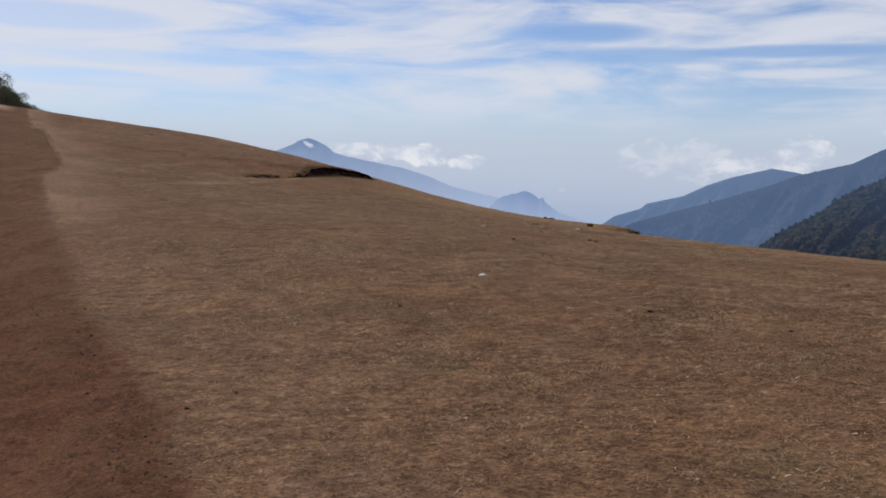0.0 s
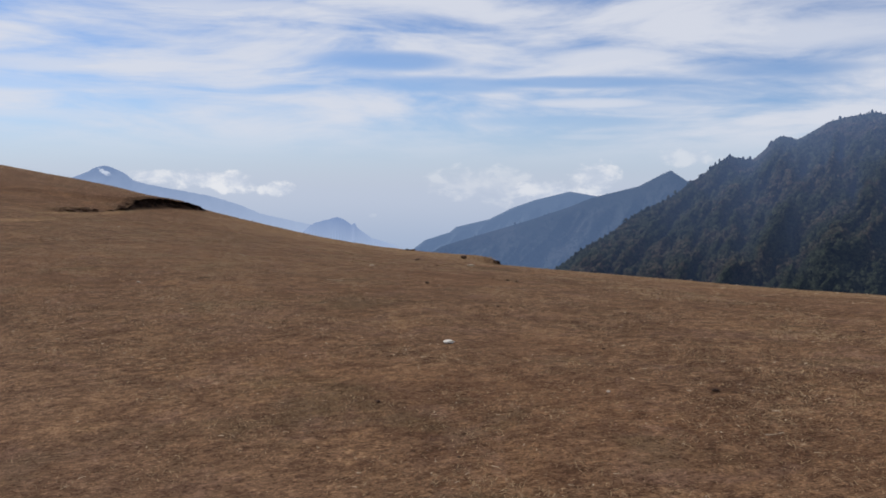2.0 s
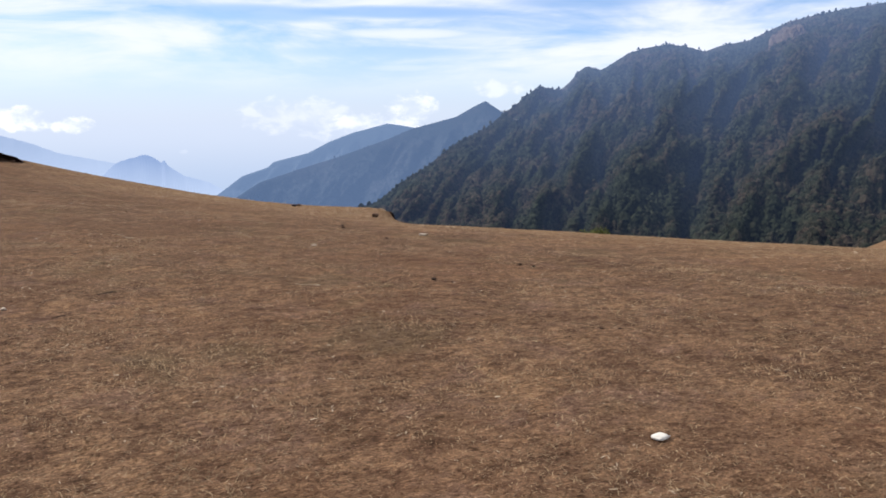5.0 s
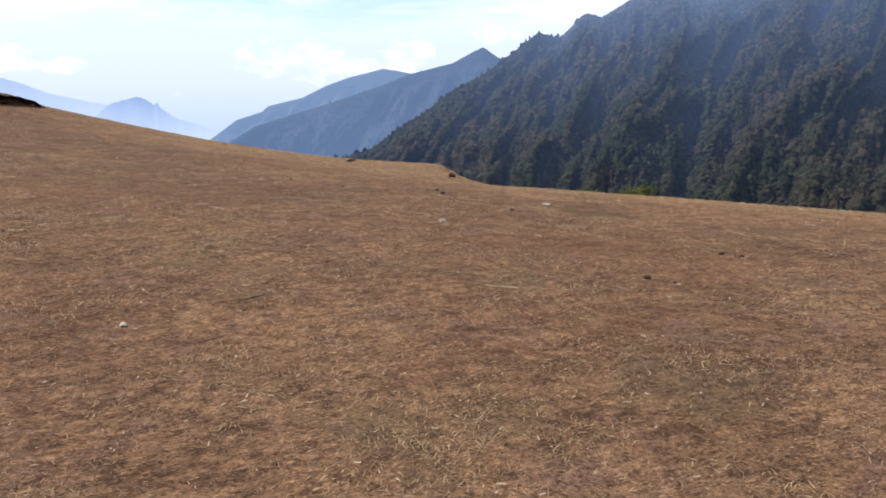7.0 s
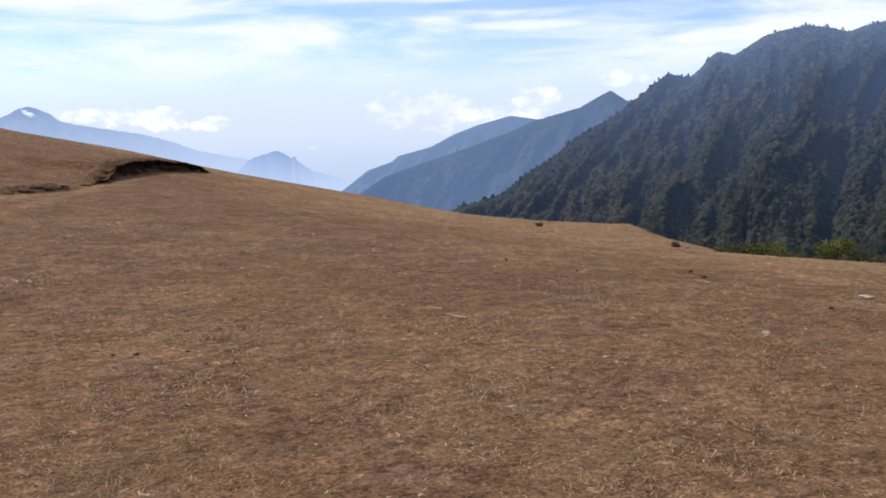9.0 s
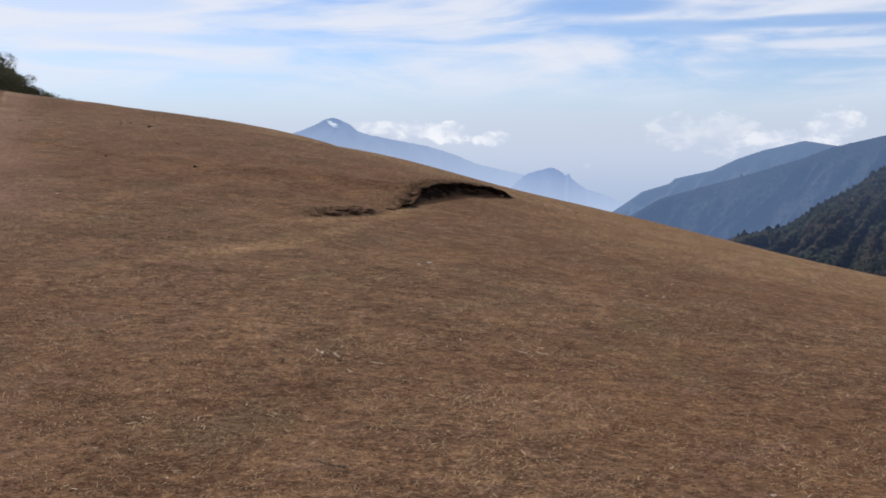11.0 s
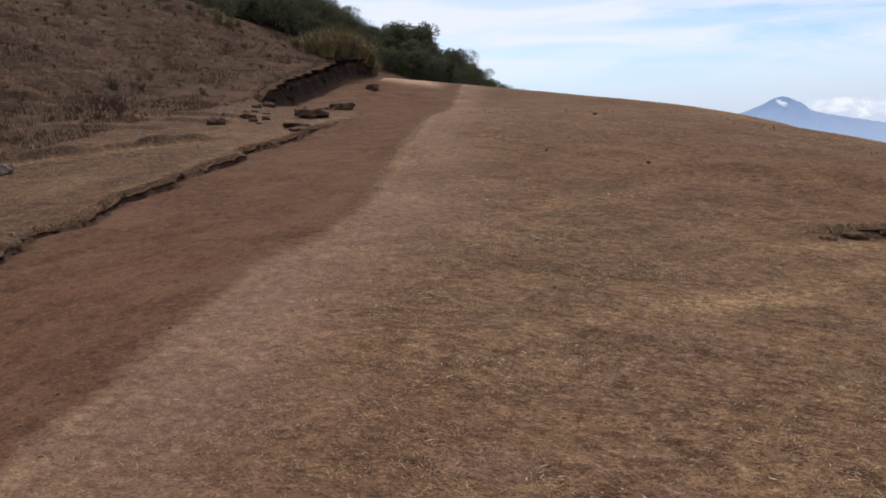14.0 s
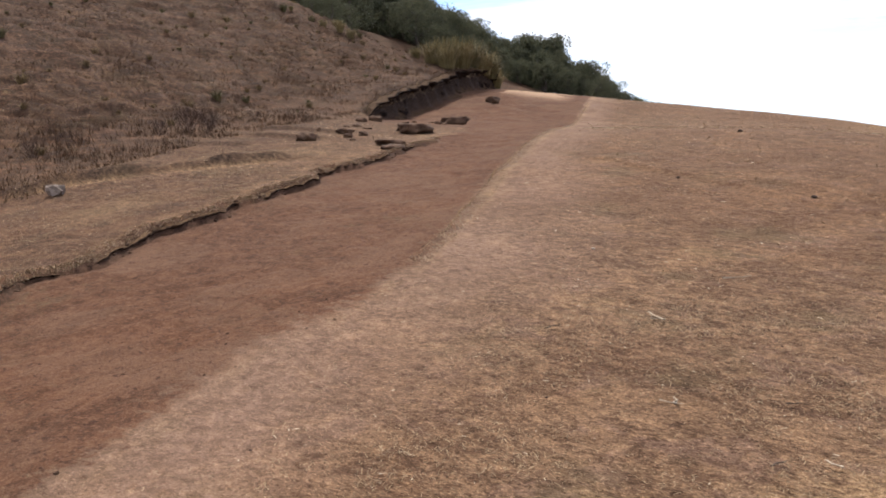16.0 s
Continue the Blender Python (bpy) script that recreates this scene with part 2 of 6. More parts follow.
def ground_material():
    m, n = material("dry_grass_ground")
    p = n.add("ShaderNodeTexCoord").outputs["Object"]
    big = n.noise(p, 0.22, 4.0, 0.6)
    mid = n.noise(p, 1.3, 5.0, 0.62, 0.4)
    patch = n.noise(n.scaled(p, (1.0, 1.5, 1.0)), 4.2, 4.0, 0.62, 0.5)
    small = n.noise(n.scaled(p, (1.0, 1.35, 1.0)), 14.0, 5.0, 0.68, 0.6)
    fibre = n.math("MAXIMUM", n.math("MAXIMUM", strands(n, p, 0.3, 34.0, 4.5), strands(n, p, 1.4, 38.0, 4.5)), strands(n, p, 2.5, 31.0, 4.0))
    gaps = n.noise(p, 55.0, 3.0, 0.6, 0.5)
    mix = n.math("ADD", n.math("MULTIPLY", mid, 0.20), n.math("MULTIPLY", patch, 0.36))
    mix = n.math("ADD", n.math("ADD", mix, n.math("MULTIPLY", small, 0.44)), n.math("MULTIPLY_ADD", fibre, 0.30, -0.17))
    c = n.mix(n.step(mix, 0.41, 0.60), (0.0840, 0.0455, 0.0260, 1), (0.1980, 0.1160, 0.0660, 1))
    c = n.mix(n.step(big, 0.42, 0.62, 0.0, 0.45), c, (0.1152, 0.0578, 0.0312, 1))
    # bare pinkish earth showing between the grass
    bald = n.noise(p, 1.9, 5.0, 0.66, 0.7)
    c = n.mix(n.step(bald, 0.52, 0.66, 0.0, 0.65), c, n.mix(n.step(small, 0.35, 0.65), (0.1152, 0.0646, 0.0426, 1), (0.1872, 0.1105, 0.0754, 1)))
    green = n.noise(p, 0.95, 4.0, 0.6)
    c = n.mix(n.step(green, 0.55, 0.68, 0.0, 0.42), c, (0.0936, 0.0663, 0.0344, 1))
    worn = n.add("ShaderNodeAttribute", attribute_name="worn").outputs["Fac"]
    c = n.mix(n.math("MULTIPLY", worn, n.step(small, 0.30, 0.62, 0.45, 1.0)), c, (0.206, 0.126, 0.086, 1))
    pale = n.add("ShaderNodeAttribute", attribute_name="pale").outputs["Fac"]
    c = n.mix(n.math("MULTIPLY", pale, n.step(small, 0.38, 0.58, 0.1, 0.9)), c, (0.3600, 0.2295, 0.1189, 1))
    # light and dark swathes
    sw = n.noise(p, 0.85, 6.0, 0.70, 0.6)
    c = n.mix(n.step(sw, 0.50, 0.62, 0.0, 0.42), c, n.mix(1.0, c, (1.42, 1.42, 1.32, 1), "MULTIPLY"))
    c = n.mix(n.step(sw, 0.49, 0.38, 0.0, 0.34), c, n.mix(1.0, c, (0.66, 0.63, 0.58, 1), "MULTIPLY"))
    # the rougher growth of the hillside
    heath = n.add("ShaderNodeAttribute", attribute_name="heath").outputs["Fac"]
    h1 = n.mix(n.step(small, 0.40, 0.60), (0.0140, 0.0058, 0.0039, 1), (0.0504, 0.0215, 0.0118, 1))
    h1 = n.mix(n.step(patch, 0.48, 0.62, 0.0, 0.75), h1, (0.0774, 0.0335, 0.0185, 1))
    h1 = n.mix(n.step(big, 0.50, 0.60, 0.0, 0.45), h1, (0.0522, 0.0267, 0.0185, 1))
    h1 = n.mix(n.step(mid, 0.46, 0.34, 0.0, 0.5), h1, (0.0360, 0.0258, 0.0134, 1))
    clump = n.noise(n.scaled(p, (1.0, 1.0, 1.6)), 5.5, 6.0, 0.76, 0.6)
    h1 = n.mix(n.step(clump, 0.52, 0.62, 0.0, 0.75), h1, n.mix(n.step(mid, 0.4, 0.6), (0.1062, 0.0671, 0.0302, 1), (0.1665, 0.0860, 0.0470, 1)))
    h1 = n.mix(n.step(clump, 0.48, 0.38, 0.0, 0.8), h1, (0.0135, 0.0065, 0.0042, 1))
    band = n.noise(n.scaled(p, (0.7, 0.7, 6.0)), 1.3, 6.0, 0.74, 0.4)
    h1 = n.mix(n.step(band, 0.54, 0.64, 0.0, 0.75), h1, (0.1350, 0.0688, 0.0386, 1))
    h1 = n.mix(n.step(band, 0.50, 0.38, 0.0, 0.75), h1, (0.0180, 0.0095, 0.0076, 1))
    h1 = n.mix(n.math("MULTIPLY", pale, n.step(small, 0.36, 0.55, 0.3, 1.0)), h1, (0.2700, 0.1591, 0.0882, 1))
    c = n.mix(n.math("MULTIPLY", heath, 0.95), c, h1)
    # small tufts, single straws and the dark gaps between them
    grain = n.noise(n.scaled(p, (1.0, 1.3, 1.0)), 8.5, 6.0, 0.8, 0.5)
    c = n.mix(n.step(grain, 0.51, 0.60, 0.0, 0.55), c, n.mix(1.0, c, (1.45, 1.45, 1.38, 1), "MULTIPLY"))
    c = n.mix(n.step(grain, 0.48, 0.39, 0.0, 0.62), c, n.mix(1.0, c, (0.60, 0.57, 0.53, 1), "MULTIPLY"))
    tuft = n.noise(n.scaled(p, (1.0, 1.2, 1.0)), 20.0, 4.0, 0.7, 0.8)
    rough = n.math("MULTIPLY_ADD", worn, -0.27, 0.46)
    c = n.mix(n.math("MULTIPLY", n.step(tuft, 0.52, 0.62), rough), c, n.mix(1.0, c, (1.55, 1.55, 1.5, 1), "MULTIPLY"))
    c = n.mix(n.math("MULTIPLY", n.step(tuft, 0.48, 0.38), rough), c, n.mix(1.0, c, (0.56, 0.53, 0.49, 1), "MULTIPLY"))
    c = n.mix(n.math("MULTIPLY", n.step(fibre, 0.61, 0.73), n.math("MULTIPLY_ADD", worn, -0.45, 0.82)), c, n.mix(1.0, c, (2.0, 2.05, 2.1, 1), "MULTIPLY"))
    c = n.mix(n.math("MULTIPLY", n.step(gaps, 0.48, 0.37), n.math("MULTIPLY_ADD", worn, -0.45, 0.85)), c, n.mix(1.0, c, (0.44, 0.41, 0.37, 1), "MULTIPLY"))
    dirt = n.add("ShaderNodeAttribute", attribute_name="dirt").outputs["Fac"]
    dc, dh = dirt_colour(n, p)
    blend = n.math("ADD", n.math("ADD", dirt, n.math("MULTIPLY_ADD", mid, 1.2, -0.6)), n.math("ADD", n.math("MULTIPLY_ADD", patch, 1.7, -0.85), n.math("MULTIPLY_ADD", small, 1.5, -0.75)))
    dc = n.mix(n.math("MULTIPLY", pale, 0.8), dc, (0.46, 0.30, 0.19, 1))
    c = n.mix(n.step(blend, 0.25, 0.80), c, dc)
    # bare earth of the broken edges, and painted shade along the ledges
    soil_shade = n.add("ShaderNodeAttribute", attribute_name="soil_shade").outputs["Fac"]
    c = n.mix(n.math("MULTIPLY", soil_shade, n.step(mid, 0.2, 0.5, 0.6, 1.0)), c, n.mix(n.step(small, 0.4, 0.6), (0.014, 0.009, 0.007, 1), (0.060, 0.036, 0.025, 1)))
    h = n.math("ADD", n.math("MULTIPLY", small, 0.8), n.math("ADD", n.math("MULTIPLY", fibre, 0.45), n.math("MULTIPLY", gaps, 0.35)))
    finish(n, c, 0.95, h, 0.7, 0.03, 0.06)
    return m


def simple_material(name, dark, light, scale, rough=0.9, bump=0.4, dist=0.01, spec=0.2, island=False):
    m, n = material(name)
    p = n.add("ShaderNodeTexCoord").outputs["Object"]
    v = n.noise(p, scale, 5.0, 0.6)
    f = n.step(v, 0.32, 0.68)
    if island:
        r = n.add("ShaderNodeNewGeometry").outputs["Random Per Island"]
        f = n.math("ADD", n.math("MULTIPLY", f, 0.35), n.math("MULTIPLY", r, 0.65))
    else:
        r = n.add("ShaderNodeObjectInfo").outputs["Random"]
        f = n.math("ADD", n.math("MULTIPLY", f, 0.7), n.math("MULTIPLY", r, 0.3))
    finish(n, n.mix(f, (*dark, 1), (*light, 1)), rough, v, bump, dist, spec)
    return m


def leaf_material(name, dark, light):
    m, n = material(name)
    r = n.add("ShaderNodeNewGeometry").outputs["Random Per Island"]
    p = n.add("ShaderNodeTexCoord").outputs["Object"]
    f = n.math("ADD", n.math("MULTIPLY", n.step(n.noise(p, 1.5, 4.0), 0.35, 0.65), 0.4), n.math("MULTIPLY", r, 0.6))
    c = n.mix(f, (*dark, 1), (*light, 1))
    b = n.add("ShaderNodeBsdfPrincipled")
    n.put(c, b.inputs["Base Color"])
    b.inputs["Roughness"].default_value, b.inputs["Specular IOR Level"].default_value = 0.75, 0.08
    tl = n.add("ShaderNodeBsdfTranslucent")
    n.put(c, tl.inputs[0])
    mx = n.add("ShaderNodeMixShader")
    mx.inputs[0].default_value = 0.35
    n.tree.links.new(b.outputs[0], mx.inputs[1])
    n.tree.links.new(tl.outputs[0], mx.inputs[2])
    o = n.add("ShaderNodeOutputMaterial")
    n.tree.links.new(mx.outputs[0], o.inputs[0])
    return m


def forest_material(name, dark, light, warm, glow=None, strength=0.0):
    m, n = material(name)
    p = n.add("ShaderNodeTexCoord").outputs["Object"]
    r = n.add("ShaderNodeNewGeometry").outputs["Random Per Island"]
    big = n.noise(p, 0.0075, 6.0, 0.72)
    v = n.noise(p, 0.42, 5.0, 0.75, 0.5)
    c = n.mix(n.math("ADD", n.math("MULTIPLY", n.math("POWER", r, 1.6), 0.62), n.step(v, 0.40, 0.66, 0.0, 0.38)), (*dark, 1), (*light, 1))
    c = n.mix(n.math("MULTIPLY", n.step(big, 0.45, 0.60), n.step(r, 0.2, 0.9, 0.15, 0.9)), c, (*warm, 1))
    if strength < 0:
        # far backdrop: haze put into the emission, growing with distance from the origin
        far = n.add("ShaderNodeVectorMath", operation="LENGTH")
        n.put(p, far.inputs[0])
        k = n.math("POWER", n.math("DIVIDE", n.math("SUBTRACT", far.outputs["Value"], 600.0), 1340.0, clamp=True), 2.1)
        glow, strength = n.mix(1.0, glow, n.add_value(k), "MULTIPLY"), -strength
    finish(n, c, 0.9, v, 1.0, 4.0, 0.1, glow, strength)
    return m


def face_material(name, dark, light, turf):
    m, n = material(name)
    p = n.add("ShaderNodeTexCoord").outputs["Object"]
    sep = n.add("ShaderNodeSeparateXYZ")
    n.put(n.add("ShaderNodeNewGeometry").outputs["Normal"], sep.inputs[0])
    v = n.noise(p, 6.0, 6.0, 0.66, 0.3)
    g = n.noise(p, 38.0, 4.0, 0.65)
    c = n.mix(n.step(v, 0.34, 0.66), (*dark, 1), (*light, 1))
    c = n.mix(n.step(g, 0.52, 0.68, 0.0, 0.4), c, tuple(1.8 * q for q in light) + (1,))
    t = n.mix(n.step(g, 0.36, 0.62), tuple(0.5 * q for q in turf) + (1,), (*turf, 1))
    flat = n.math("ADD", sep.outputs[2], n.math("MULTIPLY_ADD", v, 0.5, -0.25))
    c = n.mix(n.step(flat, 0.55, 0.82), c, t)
    finish(n, c, 0.95, n.math("MULTIPLY_ADD", g, 0.5, v), 0.9, 0.05, 0.03)
    return m


M_GROUND = ground_material()
# bare earth taken near black: the undercut's shade is in the colour
M_FACE = face_material("shaded_bare_earth", (0.0075, 0.0048, 0.0038), (0.036, 0.021, 0.015), (0.100, 0.058, 0.033))
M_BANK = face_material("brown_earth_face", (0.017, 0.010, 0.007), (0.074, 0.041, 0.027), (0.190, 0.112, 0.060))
M_BLADE = simple_material("straw_blades", (0.082, 0.050, 0.026), (0.45, 0.310, 0.175), 3.0, 0.8, 0.0, 0.001, 0.25, True)
M_STONE = simple_material("pale_stone", (0.27, 0.21, 0.155), (0.54, 0.45, 0.35), 30.0, 0.8, 0.4, 0.004)
M_ROCK = simple_material("grey_rock", (0.120, 0.085, 0.062), (0.26, 0.190, 0.145), 14.0, 0.9, 0.6, 0.01)
M_DUNG = simple_material("dark_clod", (0.020, 0.012, 0.009), (0.080, 0.046, 0.032), 30.0, 0.9, 0.6, 0.01)
M_STICK = simple_material("bleached_stick", (0.22, 0.16, 0.10), (0.46, 0.36, 0.25), 40.0, 0.8, 0.3, 0.002)
M_TWIG = simple_material("dark_twig", (0.035, 0.024, 0.017), (0.10, 0.068, 0.045), 40.0, 0.9, 0.3, 0.002)
M_TUFT = simple_material("dry_tussock", (0.070, 0.046, 0.022), (0.30, 0.205, 0.092), 4.0, 0.85, 0.0, 0.001, 0.2, True)
M_TUFT_GREEN = simple_material("olive_tussock", (0.052, 0.044, 0.019), (0.205, 0.165, 0.072), 4.0, 0.85, 0.0, 0.001, 0.2, True)
M_SHRUB = simple_material("dead_shrub_twigs", (0.040, 0.023, 0.017), (0.115, 0.068, 0.048), 4.0, 0.9, 0.0, 0.001, 0.2, True)
M_TALL = simple_material("tall_yellow_grass", (0.082, 0.063, 0.025), (0.330, 0.240, 0.102), 4.0, 0.85, 0.0, 0.001, 0.2, True)
M_LEAF = leaf_material("tree_leaves", (0.046, 0.050, 0.030), (0.128, 0.124, 0.070))
M_LEAF_BUSH = leaf_material("bush_leaves", (0.040, 0.050, 0.014), (0.165, 0.175, 0.055))
M_BARK = simple_material("bark", (0.045, 0.034, 0.026), (0.12, 0.095, 0.075), 9.0, 0.95, 0.6, 0.02)
# blue haze colour that the forest and landslip materials emit
HAZE_GLOW = (0.080, 0.122, 0.232, 1)
M_FOREST = forest_material("mountain_forest", (0.012, 0.017, 0.010), (0.060, 0.069, 0.041), (0.078, 0.058, 0.041), HAZE_GLOW, -1.0)
# haze on these ridges is an even blue emission
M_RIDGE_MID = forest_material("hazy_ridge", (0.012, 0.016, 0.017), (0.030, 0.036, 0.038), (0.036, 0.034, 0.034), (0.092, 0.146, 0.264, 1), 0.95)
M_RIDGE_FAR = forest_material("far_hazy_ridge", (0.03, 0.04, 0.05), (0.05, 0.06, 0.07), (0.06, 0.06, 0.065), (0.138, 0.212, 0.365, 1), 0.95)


# ---- the shape of the ground ----
# u runs along the track, v to its right.
TRACK = radians(26.6)
SU, CU_ = math.sin(TRACK), math.cos(TRACK)


def to_xy(u, v):
    return -SU * u + CU_ * v, CU_ * u + SU * v


def to_uv(x, y):
    return -SU * x + CU_ * y, CU_ * x + SU * y


def softplus(a):
    return np.logaddexp(0, a)


def smooth(a, lo, hi):
    t = np.clip((a - lo) / (hi - lo), 0, 1)
    return t * t * (3 - 2 * t)


def wobble(a, b, seed=0.0):
    """Cheap smooth unevenness about -1 to 1."""
    return (np.sin(a * 1.7 + 1.3 * np.sin(b * 1.1 + seed) + seed) + np.sin(b * 2.3 + 1.7 * np.sin(a * 0.9 - seed) + 2 * seed)
            + 0.6 * np.sin(a * 4.1 + b * 3.3 + seed * 3) + 0.5 * np.sin(a * 7.7 - b * 6.1 + seed * 5)) / 3.1


def lattice(a, b, seed):
    """Smooth random field, 0 to 1, one cell a unit."""
    table = np.random.default_rng(int(seed) + 400).random((97, 97))
    ia, ib = np.floor(a).astype(int), np.floor(b).astype(int)
    fa, fb = a - ia, b - ib
    fa, fb = fa * fa * (3 - 2 * fa), fb * fb * (3 - 2 * fb)
    i0, i1, j0, j1 = ia % 97, (ia + 1) % 97, ib % 97, (ib + 1) % 97
    return (table[i0, j0] * (1 - fa) + table[i1, j0] * fa) * (1 - fb) + (table[i0, j1] * (1 - fa) + table[i1, j1] * fa) * fb


def fractal(a, b, seed, octaves=4, gain=0.5):
    """Several sizes of unevenness at once, about -1 to 1."""
    a, b = np.asarray(a, float), np.asarray(b, float)
    total, k = 0.0, 1.0
    for i in range(octaves):
        total = total + k * (2 * lattice(a * 2 ** i + 11.3 * i, b * 2 ** i - 7.1 * i, seed + i) - 1)
        k *= gain
    return total


def base_height(x, y):
    u, v = to_uv(x, y)
    uc = np.clip(u, -60, 140)
    vl = np.maximum(v, -75)
    z = LIN[0] + LIN[1] * uc / 20 + LIN[2] * vl / 20 + 2 * softplus(-(vl + 6) / 2) * (LIN[3] + LIN[4] * uc / 50)
    for i, row in enumerate(SWELL):
        gu = np.exp(-((u - (-10 + 12.5 * i)) ** 2) / 288)
        for j, h in enumerate(row):
            z = z + h * gu * np.exp(-((v - (-27 + 11.5 * j)) ** 2) / 288)
    # slumped lip at the brow
    c = (x - LIP[0]) * 0.94 - (y - LIP[1]) * 0.34
    a = (x - LIP[0]) * 0.34 + (y - LIP[1]) * 0.94
    c2 = c + 0.10 * wobble(a * 1.4, c * 0.3, 2.0) + 0.10 * wobble(a * 5.2, c * 2.0, 6.0)
    w = 1 / (1 + np.exp(-np.clip(c2 / 0.06, -50, 50)))
    z = z - 0.45 * w * np.exp(-np.maximum(-a, 0) ** 2 / 18) * np.exp(-np.maximum(c, 0) / 9) * np.exp(-np.maximum(a, 0) / 12)
    # brow beside the lip, and the swell above the slump
    z = z + 0.13 * (1 - w) * np.exp(-(np.minimum(c + 0.1, 0) / 1.9) ** 2 - (np.maximum(a - 0.2, 0) / 1.7) ** 2 - (np.minimum(a - 0.2, 0) / 3.5) ** 2)
    z = z + 0.10 * np.exp(-((x + 4.0) / 3.0) ** 2 - ((y - 30.2) / 2.6) ** 2)
    # higher shoulders of the hillside
    z = z + 2.3 * np.exp(-((u - 45) / 13) ** 2 - ((v + 35) / 9) ** 2) + 1.6 * np.exp(-((u - 66) / 9) ** 2 - ((v + 18) / 7) ** 2)
    z = z - 0.75 * np.exp(-((u - 38) / 8) ** 2 - ((v - 46) / 7) ** 2)
    # wooded hill behind the brow of the track
    dx, dy = x + 5.8, y - 17.0
    r = np.hypot(dx, dy)
    az = np.degrees(np.arctan2(-dx, dy))
    hill = np.interp(az, [20, 25, 26, 28, 30, 32.5, 36, 38, 40, 44, 49, 60, 90], [-6, 0.5, 2.0, 4.0, 6.3, 7.6, 9.2, 11.2, 12.8, 14.0, 15.4, 17, 17])
    w = np.exp(-((r - 122) / 24) ** 2) * smooth(r, 72, 100) * smooth(az, 20, 27) * (1 - smooth(az, 85, 110))
    z = z * (1 - w) + hill * w
    # all falls away into the valley
    rr = np.hypot(u - 30, v)
    z = z - 0.24 * 12 * softplus((rr - 150) / 12) * (1 - 0.5 * smooth(-v, 60, 200) * (rr < 1e9))
    return np.maximum(z, -760 + 0 * z)


LIP = (5.58, 25.41)
PATH_X = [-7.45, -7.19, -6.89, -6.52, -6.22, -5.88, -5.65, -5.41, -5.16, -4.87, -4.48]
PATH_Y = [20.23, 20.70, 21.21, 21.56, 22.00, 22.49, 23.18, 24.19, 25.27, 26.68, 28.10]
# broken edge of the small slump: x, y, height
SCARP = [(-6.45, 24.35, 0.0), (-6.1, 24.75, 0.06), (-5.75, 25.05, 0.11), (-5.45, 25.5, 0.08), (-5.25, 26.0, 0.02), (-5.0, 26.7, 0.09), (-4.88, 27.35, 0.16), (-4.80, 27.75, 0.32), (-4.66, 28.25, 0.33), (-4.37, 28.95, 0.31), (-3.95, 29.60, 0.29), (-3.5, 30.2, 0.24), (-3.15, 30.65, 0.14), (-2.85, 31.0, 0.0)]


def track_right(u):
    return np.interp(u, [-40, 2, 5, 8.6, 14.3, 22, 23.2, 24.2, 25.5, 27, 30.6, 34, 45, 60], [0.40, 0.58, 0.47, 0.27, 0.15, 0.02, 0.10, 0.34, 0.48, 0.52, 0.31, 0.24, -0.2, -0.6])


def track_left(u):
    return -2.75 + 0.85 * smooth(u, 26, 34) - 1.9 * smooth(u, 38, 49) - 1.0 * smooth(u, 50, 62)


def bank_edge(u):
    return track_left(u) + 0.12 * wobble(u * 1.6, u * 0.4, 1.0) + 0.14 * fractal(np.asarray(u) * 0.9, np.asarray(u) * 0, 85, 4, 0.55)


def cut_edge(u):
    """Upper broken edge of the cutting."""
    return -6.5 + 0.25 * wobble(u * 0.8, u * 0.3, 7.0) + 0.5 * smooth(u, 56, 64) + 2.2 * (1 - smooth(u, 38, 46))


def cut_height(u):
    return 1.2 * smooth(u, 41, 49) * (1 - smooth(u, 62, 68))


def bank_height(u):
    return 0.066 * (0.30 + 0.70 * smooth(fractal(np.asarray(u) * 0.45, np.asarray(u) * 0, 81, 4, 0.65), -0.5, 0.45)) * (0.35 + 0.65 * smooth(u, 20, 23.5)) * smooth(u, -4, 6) * (1 - smooth(u, 33, 37))


def scarp_field(x, y):
    """Signed distance to the slump's edge (positive on the upper side) and its height there."""
    best = np.full(np.shape(x), 1e9)
    sign = np.zeros(np.shape(x))
    high = np.zeros(np.shape(x))
    for (x0, y0, h0), (x1, y1, h1) in zip(SCARP, SCARP[1:]):
        ex, ey = x1 - x0, y1 - y0
        q = ex * ex + ey * ey
        t = np.clip(((x - x0) * ex + (y - y0) * ey) / q, 0, 1)
        px, py = x - x0 - t * ex, y - y0 - t * ey
        d = np.hypot(px, py)
        m = d < best
        best = np.where(m, d, best)
        sign = np.where(m, np.sign(ex * py - ey * px), sign)
        high = np.where(m, h0 + t * (h1 - h0), high)
    return best * sign, high


